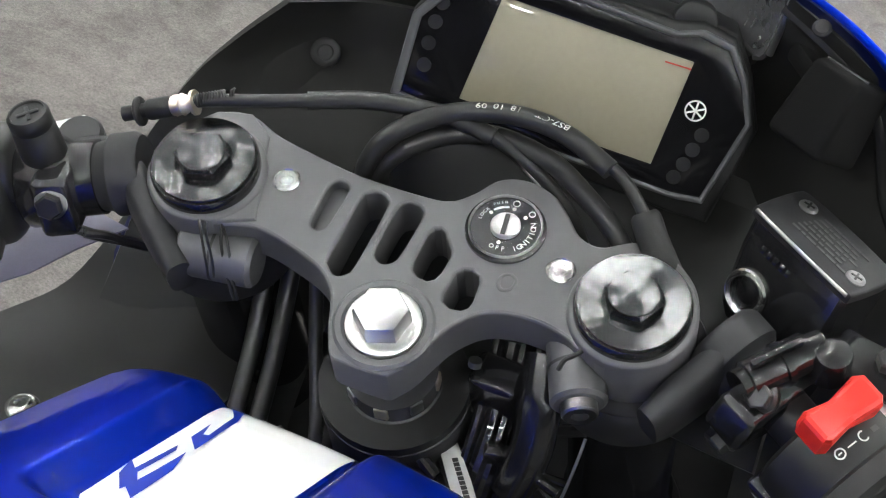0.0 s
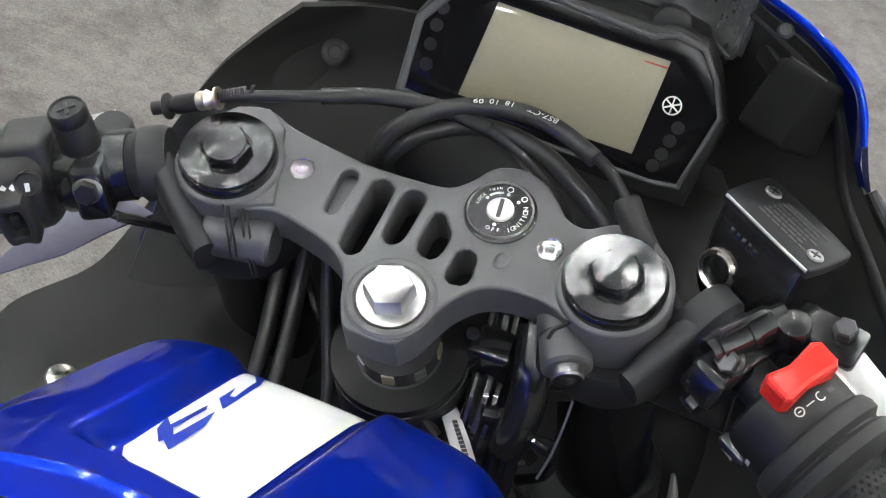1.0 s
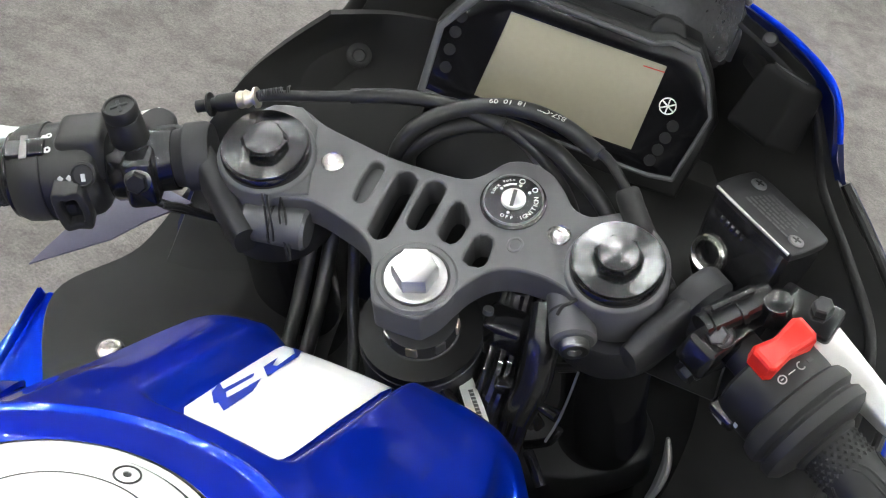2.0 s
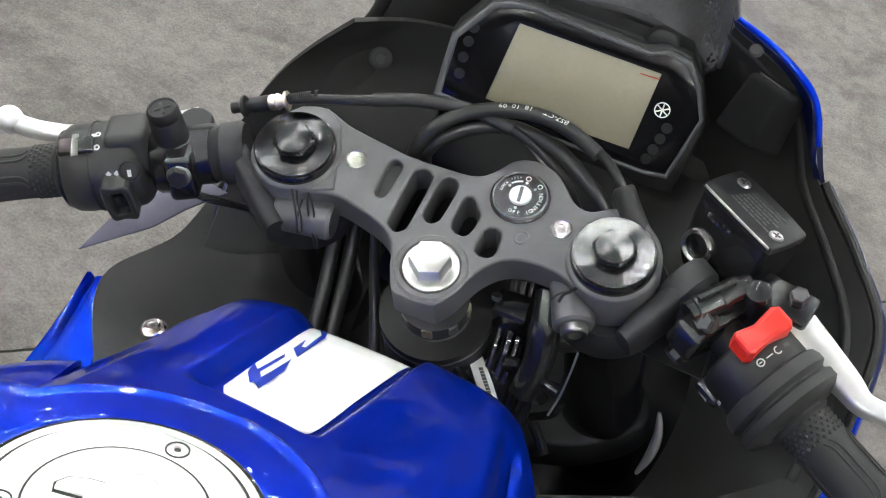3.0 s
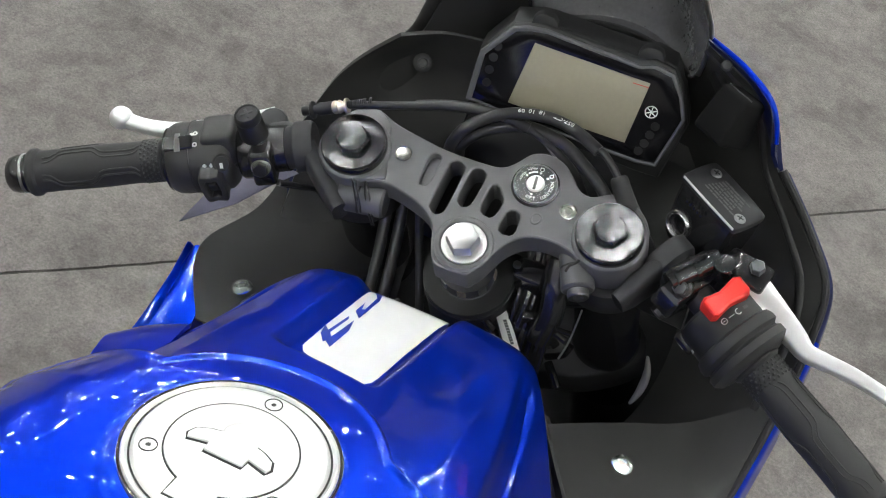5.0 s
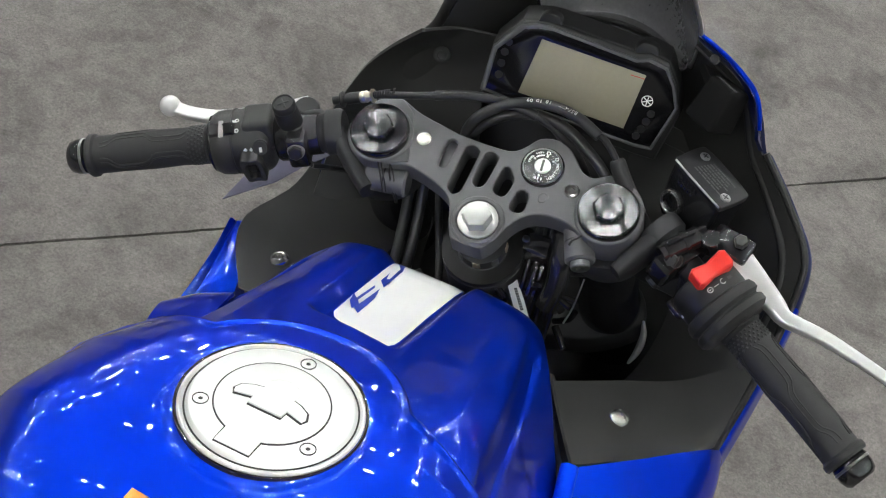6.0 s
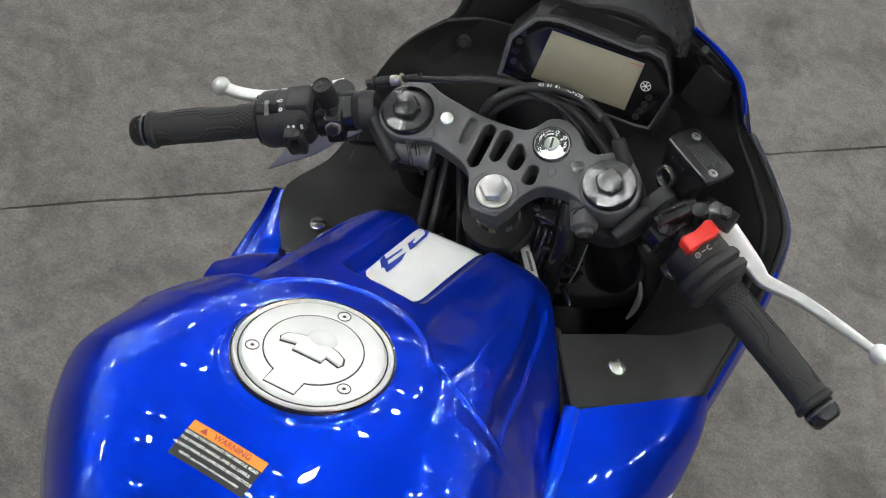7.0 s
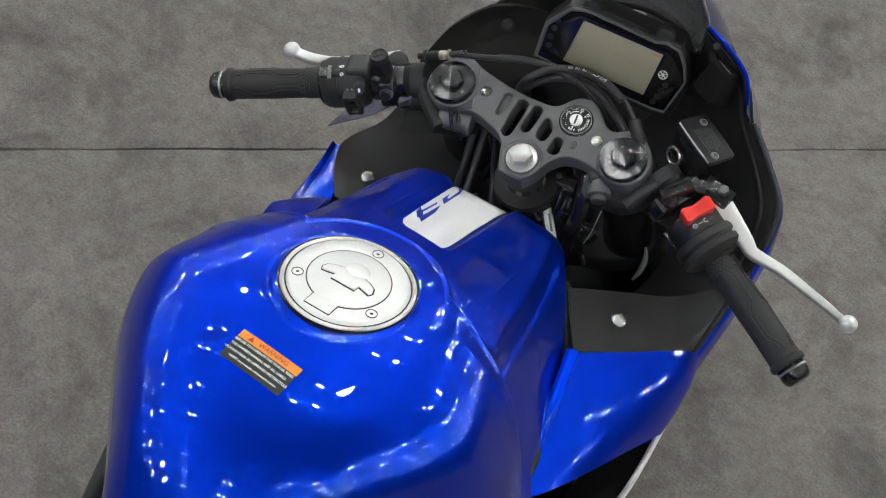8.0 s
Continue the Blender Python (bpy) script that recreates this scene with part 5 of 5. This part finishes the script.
for e in (0, -1):
    # right edge is acrylic too; bright metal stands in for its highlight
    part("screen_edge", tube(spline([r[e] for r in rows[1:]], 6), 0.0018, 10), NUTM if e else GLOSS, scr, "acrylic screen edge, its highlight put in as bright metal" if e else "dark rounded screen edge")
part("screen_trim", tube(spline(low, 3), 0.0028, 10), MATTE, scr, "black lower screen trim")
for sx in (1,):
    # mirror mounts: rubber-covered blocks beside the dash
    mb = Matrix.Translation(mirrored([(0.1435, 0.104, 1.057)], sx)[0]) @ Matrix.Rotation(radians(-32 * sx), 4, "Z") @ Matrix.Rotation(radians(-24), 4, "X")
    blk = part("mirror_mount", box(0.032, 0.031, 0.038, 0.004, 3, taper=0.85), FOAM, bike, "soft black mirror mounting block", mb)
    part("mount_seam", tube([Vector((-0.012, -0.0060, 0.0192)), Vector((0.0, -0.0070, 0.0192)), Vector((0.012, -0.0060, 0.0192))], 0.0006, 6), INK_GREY, blk, "", mb)
    st = part("screen_bracket", box(0.006, 0.040, 0.012, 0.002), MATTE, bike, "black screen bracket", Matrix.Translation(mirrored([(0.128, 0.120, 1.066)], sx)[0]) @ Matrix.Rotation(radians(35 * sx), 4, "Z"))
    part("bracket_screw", lathe([(0, 0), (0.0042, 0), (0.0042, 0.0012), (0.0030, 0.0022), (0, 0.0022)], 20), BRACKET, st, "", Matrix.Translation(mirrored([(0.128, 0.118, 1.086)], sx)[0]) @ Matrix.Rotation(radians(40), 4, "X"))
    # dark inner cheeks beside the dash
    cheek = [[(0.165, 0.020, 0.925), (0.158, 0.070, 0.965), (0.140, 0.105, 0.998)], [(0.125, 0.035, 0.915), (0.122, 0.080, 0.955), (0.115, 0.115, 0.992)], [(0.075, 0.060, 0.900), (0.078, 0.100, 0.945), (0.080, 0.130, 0.985)]]
    ck = part("dash_cheek", loft([mirrored(c, sx) for c in cheek], 6, 0.003, 6), PANEL, bike, "matt black cheek beside the dash")
# tray below the dash, behind the cables
part("dash_tray", loft([[Vector(p) for p in c] for c in (((-0.095, 0.135, 1.005), (0.035, 0.150, 0.990), (0.135, 0.140, 0.990)), ((-0.095, 0.115, 0.935), (0.035, 0.115, 0.920), (0.135, 0.110, 0.920)), ((-0.095, 0.125, 0.850), (0.035, 0.120, 0.840), (0.135, 0.125, 0.850)))], 8, 0.003, 7), PANEL, bike, "dark grey tray below the dash")
# left cheek plate with its fastener
lp = [[(-0.176, 0.060, 0.940), (-0.160, 0.082, 0.978), (-0.140, 0.090, 1.005), (-0.112, 0.088, 1.035)], [(-0.130, 0.085, 0.935), (-0.118, 0.105, 0.975), (-0.105, 0.112, 1.005), (-0.085, 0.110, 1.035)], [(-0.060, 0.090, 0.930), (-0.055, 0.105, 0.970), (-0.050, 0.115, 1.005), (-0.045, 0.112, 1.040)]]
pl = part("left_cheek_plate", loft([[Vector(p) for p in c] for c in lp], 8, 0.003, 8), PANEL, bike, "matt black fairing plate with a push rivet")
fm = Matrix.Translation((-0.098, 0.105, 1.003)) @ Vector((0.25, -0.80, 0.55)).to_track_quat("Z", "Y").to_matrix().to_4x4()
part("push_rivet", lathe([(0, 0), (0.0075, 0), (0.0075, 0.001), (0.006, 0.002), (0.004, 0.002), (0.0034, 0.0012), (0, 0.0012)], 24), MATTE, pl, "", fm)

# -- side fairings and filler panels --
def screw_on(panel, p, n):
    q = Matrix.Translation(p) @ Vector(n).to_track_quat("Z", "Y").to_matrix().to_4x4()
    part("panel_screw", lathe([(0, -0.001), (0.0085, -0.001), (0.0085, 0.0006), (0.0072, 0.0024), (0.0042, 0.0036), (0.0030, 0.0036), (0.0026, 0.0020), (0, 0.0020)], 28), CHROME, panel, "plated button-head screw", q)


# right: filler panel, painted flank, inner edge in lightened blue, white stripe
RA = [(0.110, -0.083, 0.888), (0.132, -0.118, 0.890), (0.157, -0.154, 0.890)]
RBL = [(0.150, -0.040, 0.872), (0.168, -0.078, 0.872), (0.192, -0.112, 0.874)]
RC = [(0.195, 0.004, 0.858), (0.212, -0.035, 0.852), (0.224, -0.066, 0.852)]
RD = [(0.246, 0.030, 0.890), (0.243, -0.004, 0.866), (0.2405, -0.034, 0.840)]
pn = part("filler_panel", loft([[Vector(p) for p in k] for k in (RA, RBL, RC, RD)], 8, 0.003, 6), PANEL, bike, "grained dark grey filler panel with a plated screw")
screw_on(pn, (0.1668, -0.077, 0.8728), (0.1, -0.1, 1))
part("panel_return", loft([[Vector((x - 0.002, y - 0.001, z)) for x, y, z in RA], [Vector((x - 0.010, y + 0.002, z - 0.05)) for x, y, z in RA]], 6, 0.003, 4), MATTE, pn, "")
T1 = [(0.159, -0.1545, 0.8885), (0.172, -0.215, 0.872), (0.178, -0.275, 0.855), (0.177, -0.325, 0.840)]
T2 = [(0.1925, -0.1115, 0.8738), (0.207, -0.165, 0.857), (0.213, -0.215, 0.843), (0.212, -0.265, 0.834)]
T3 = [(0.2435, -0.036, 0.840), (0.2515, -0.062, 0.823), (0.2540, -0.095, 0.807), (0.2530, -0.122, 0.796)]
T4 = [(0.2400, -0.020, 0.785), (0.2440, -0.055, 0.775), (0.2440, -0.085, 0.762), (0.2400, -0.112, 0.752)]
T5 = [(0.215, -0.020, 0.600), (0.216, -0.055, 0.600), (0.216, -0.085, 0.600), (0.214, -0.110, 0.600)]
sf = part("side_fairing", loft([[Vector(p) for p in k] for k in (T1, T2, T3, T4, T5)], 8, 0.003, 7), BLUE, bike, "glossy blue side fairing")
part("edge_trim", tube(spline([Vector((x - 0.003, y - 0.002, z + 0.002)) for x, y, z in T1], 8), 0.0070, 14, flat=0.7), BLUE_LIT_EDGE, sf, "blue inner edge with its shine in the colour")
LOW = [(0.2465, -0.080, 0.775), (0.2510, -0.150, 0.757), (0.2490, -0.200, 0.742), (0.2430, -0.290, 0.712), (0.230, -0.400, 0.672)]
lf = part("lower_fairing", loft([[Vector(p) for p in LOW], [Vector((x - 0.055, y + 0.01, z - 0.045)) for x, y, z in LOW], [Vector((x - 0.075, y + 0.01, z - 0.25)) for x, y, z in LOW]], 8, 0.003, 6), MATTE, bike, "black lower fairing with a white edge")
part("white_edge", tube(spline([Vector((x + 0.001, y, z + 0.001)) for x, y, z in LOW], 8), 0.0034, 12), WHITE, lf, "white painted edge")
# left: the panel reaches a point beside the painted flank
LA = [(-0.112, -0.106, 0.862), (-0.104, -0.060, 0.858), (-0.090, 0.000, 0.850), (-0.085, 0.060, 0.850)]
LBL = [(-0.140, -0.110, 0.868), (-0.151, -0.067, 0.871), (-0.132, 0.006, 0.866), (-0.125, 0.070, 0.880)]
LC = [(-0.163, -0.112, 0.870), (-0.193, -0.060, 0.889), (-0.182, 0.012, 0.885), (-0.176, 0.070, 0.915)]
pn = part("filler_panel", loft([[Vector(p) for p in k] for k in (LA, LBL, LC)], 8, 0.003, 7), PANEL, bike, "grained dark grey filler panel with a plated screw")
screw_on(pn, (-0.151, -0.067, 0.8722), (-0.1, -0.1, 1))
L1 = [(-0.194, -0.059, 0.888), (-0.166, -0.108, 0.870), (-0.158, -0.180, 0.850), (-0.160, -0.300, 0.810)]
L2 = [(-0.199, -0.060, 0.884), (-0.192, -0.118, 0.862), (-0.196, -0.200, 0.835), (-0.198, -0.310, 0.790)]
L3 = [(-0.202, -0.056, 0.860), (-0.206, -0.120, 0.835), (-0.212, -0.200, 0.800), (-0.212, -0.310, 0.750)]
L4 = [(-0.205, 0.000, 0.560), (-0.215, -0.120, 0.540), (-0.218, -0.200, 0.500), (-0.212, -0.310, 0.460)]
sf = part("side_fairing", loft([[Vector(p) for p in k] for k in (L1, L2, L3, L4)], 8, 0.003, 7), BLUE, bike, "glossy blue side fairing")
for sx in (-1, 1):
    # black seal between tank and fairing
    seal = [(0.105, -0.078, 0.880), (0.140, -0.125, 0.872), (0.168, -0.180, 0.862), (0.180, -0.240, 0.852), (0.186, -0.320, 0.838), (0.180, -0.420, 0.800), (0.160, -0.520, 0.750)]
    part("tank_seal", tube(spline([Vector((sx * (x - 0.004), y, z)) for x, y, z in seal], 8), 0.009, 12), RUBBER, bike, "black seal under the tank edge")

# -- frame, head and everything dark below --
part("frame_head", loft([[Vector((x, y, z)) for x in (-0.17, -0.08, 0.0, 0.09, 0.18)] for y, z in ((-0.46, 0.74), (-0.20, 0.765), (-0.06, 0.775), (0.05, 0.745), (0.16, 0.73), (0.26, 0.76))], 6, 0.01, 5), MATTE, bike, "black airbox and frame cover below the bars")
for sx in (-1, 1):
    part("frame_beam", tube(spline([Vector((0.005 + sx * 0.035, -0.020, 0.860)), Vector((0.005 + sx * 0.085, -0.080, 0.835)), Vector((0.005 + sx * 0.125, -0.170, 0.800)), Vector((0.005 + sx * 0.135, -0.330, 0.740)), Vector((0.005 + sx * 0.12, -0.56, 0.62))], 8), 0.021, 16), MATTE, bike, "black frame beam")
part("head_tube", lathe([(0, -0.02), (0.034, -0.02), (0.034, 0.15), (0, 0.15)], 40), MATTE, bike, "black steering head tube", MS @ pose(0.006, -0.042, -0.085, 180, 0, 0))
lc = part("lower_clamp", plate(rounded(mm((-134, 0), (-100, -34), (-40, -50), (6, -76), (52, -50), (100, -34), (134, 0), (100, 34), (0, 20), (-100, 34)), 5), [], -0.235, -0.200, 0.003), BRACKET, bike, "dark lower fork clamp", MS)
sd = (Vector((0.066, -0.046, 0.898)) - Vector((0.037, -0.009, 0.900)))
sdir = sd.normalized()
snorm = Vector((0.35, -0.55, 0.75))
snorm = (snorm - sdir * snorm.dot(sdir)).normalized()
SM = Matrix.Translation((0.0515, -0.0275, 0.899)) @ Matrix((sdir, snorm.cross(sdir), snorm)).transposed().to_4x4()
lab = part("frame_label", plate(rounded(mm((-24, -3.6), (-22, -4.4), (24, -4.4), (24, 4.4), (-22, 4.4), (-24, 3.6)), 2), [], 0.0, 0.0008, 0.0003), PAPER, bike, "white label strip with small dark print", SM)
for k in range(9):
    part("print_bar", box(0.0022, 0.0026, 0.0002, 0), INK_GREY, lab, "", SM @ Matrix.Translation((-0.012 + 0.0028 * k, 0.0008, 0.0009)))
part("label_back", box(0.052, 0.013, 0.012, 0.003), MATTE, bike, "black label carrier", SM @ Matrix.Translation((0, 0, -0.0075)))
# wiring and small fittings in the gap beside the fork
random.seed(11)
for k in range(9):
    x0 = 0.045 + 0.012 * random.random() + 0.006 * (k % 4)
    y0 = -0.012 + 0.02 * random.random()
    pts = [Vector((x0 - 0.004, y0 + 0.03, 0.945)), Vector((x0, y0 + 0.008, 0.915)), Vector((x0 + 0.006 * random.uniform(-1, 1), y0 - 0.010, 0.880)), Vector((x0 + 0.008 * random.uniform(-1, 1), y0 - 0.022, 0.835)), Vector((x0 + 0.01, y0 - 0.03, 0.79))]
    part("loom_wire", tube(spline(pts, 8), random.uniform(0.0022, 0.0048), 10), GLOSS, bike, "black wiring loom strand")
cn = part("loom_connector", box(0.024, 0.018, 0.030, 0.004, 3), GLOSS, bike, "gloss black wiring connector", Matrix.Translation((0.052, 0.004, 0.930)) @ Matrix.Rotation(radians(25), 4, "X"))
part("connector_pin", lathe([(0, 0), (0.003, 0), (0.003, 0.003), (0, 0.003)], 14), STEEL, cn, "", Matrix.Translation((0.042, -0.006, 0.945)))
part("coiled_hose", tube(spline([Vector((0.070, 0.006, 0.955)), Vector((0.074, -0.006, 0.940)), Vector((0.076, -0.012, 0.918)), Vector((0.072, -0.016, 0.895))], 8), 0.0095, 16), GLOSS, bike, "gloss black loom sleeve")
part("grey_wire", tube(spline([Vector((0.098, -0.012, 0.935)), Vector((0.0975, -0.018, 0.922)), Vector((0.096, -0.023, 0.908)), Vector((0.093, -0.028, 0.896))], 8), 0.0007, 8), STEEL, bike, "thin pale wire")
# bright metal crescent added in place of a reflection on gloss black tube
part("tube_glint", tube(spline([Vector((0.151, -0.002, 0.908)), Vector((0.154, -0.002, 0.892)), Vector((0.153, -0.005, 0.876)), Vector((0.149, -0.010, 0.864))], 8), [0.0010 + 0.0022 * math.sin(math.pi * k / 24) for k in range(25)], 10), NUTM, bike, "added bright crescent for a reflection on the black tube")
# crowded small fittings between the fork legs
random.seed(23)
for k in range(16):
    c = Vector((random.uniform(0.030, 0.086), random.uniform(-0.030, 0.012), random.uniform(0.850, 0.925)))
    d1, d2 = (Vector((random.uniform(-1, 1), random.uniform(-1, 1), random.uniform(-1.2, 0.6))).normalized() * random.uniform(0.008, 0.018) for _ in range(2))
    part("loom_strand", tube(spline([c - d1, c - d1 * 0.3 + d2 * 0.25, c + d1 * 0.4 + d2 * 0.2, c + d1 + d2 * 0.1], 6), random.uniform(0.0016, 0.0042), 10), GLOSS if k % 4 else HOSE, bike, "short glossy black wiring strand")
for k, (x, y, z, rz) in enumerate(((0.060, -0.010, 0.905, 20), (0.078, -0.004, 0.888, -35), (0.048, -0.018, 0.872, 50), (0.070, -0.026, 0.862, 10))):
    part("loom_clip", box(0.011, 0.007, 0.014, 0.0018, 3), GLOSS, bike, "gloss black loom clip", Matrix.Translation((x, y, z)) @ Matrix.Rotation(radians(rz), 4, "Z") @ Matrix.Rotation(radians(25 + 8 * k), 4, "X"))

# -- running gear under the fairing --
for y, r, w, name in ((0.545, 0.295, 0.055, "front_wheel"), (-0.835, 0.305, 0.070, "rear_wheel")):
    wm = Matrix.Translation((0, y, r)) @ Matrix.Rotation(radians(90), 4, "Y")
    ri = r - 0.062
    rim = part(name, lathe([(ri - 0.02, -w + 0.012), (ri, -w), (ri + 0.004, -w + 0.006), (ri - 0.010, 0.0), (ri + 0.004, w - 0.006), (ri, w), (ri - 0.02, w - 0.012)], 56), MATTE, bike, "black cast wheel", wm)
    part("tyre", lathe([(ri, -w), (ri + 0.03, -w - 0.006), (r - 0.012, -w * 0.62), (r, 0), (r - 0.012, w * 0.62), (ri + 0.03, w + 0.006), (ri, w)], 64), TYRE, rim, "black road tyre", wm)
    part("hub", lathe([(0, -0.05), (0.03, -0.05), (0.034, 0), (0.03, 0.05), (0, 0.05)], 32), MATTE, rim, "", wm)
    for k in range(5):
        part("spoke", tube([Vector((0.028 * math.cos(a), 0.028 * math.sin(a), 0)) for a in [2 * math.pi * k / 5]] + [Vector(((ri - 0.006) * math.cos(a), (ri - 0.006) * math.sin(a), 0)) for a in [2 * math.pi * k / 5]], 0.012, 10), MATTE, rim, "", wm)
part("engine_block", box(0.34, 0.46, 0.42, 0.05, 3), MATTE, bike, "black engine and belly casing", Matrix.Translation((0, -0.20, 0.44)))
part("swing_arm", tube([Vector((0.11, -0.45, 0.42)), Vector((0.11, -0.835, 0.305))], 0.025, 12), MATTE, bike, "black swing arm")
part("side_stand", tube([Vector((-0.10, -0.32, 0.30)), Vector((-0.165, -0.30, 0.10)), Vector((-0.222, -0.28, -0.026))], 0.012, 12), BRACKET, bike, "black side stand")

# -- card hanging under the left bar --
tag = part("hang_card", plate(mm((-229, -75), (-193, -43), (-178, -22), (-160, -2), (-185, 2), (-207, -20), (-219, -39)), [], -0.0006, 0.0006, 0.0002), TAG, None, "", bike.matrix_basis @ MS @ Matrix.Translation((0, 0, -0.090)))
tagged(tag, "violet grey card with a pointed corner hanging below the handlebar", "card")
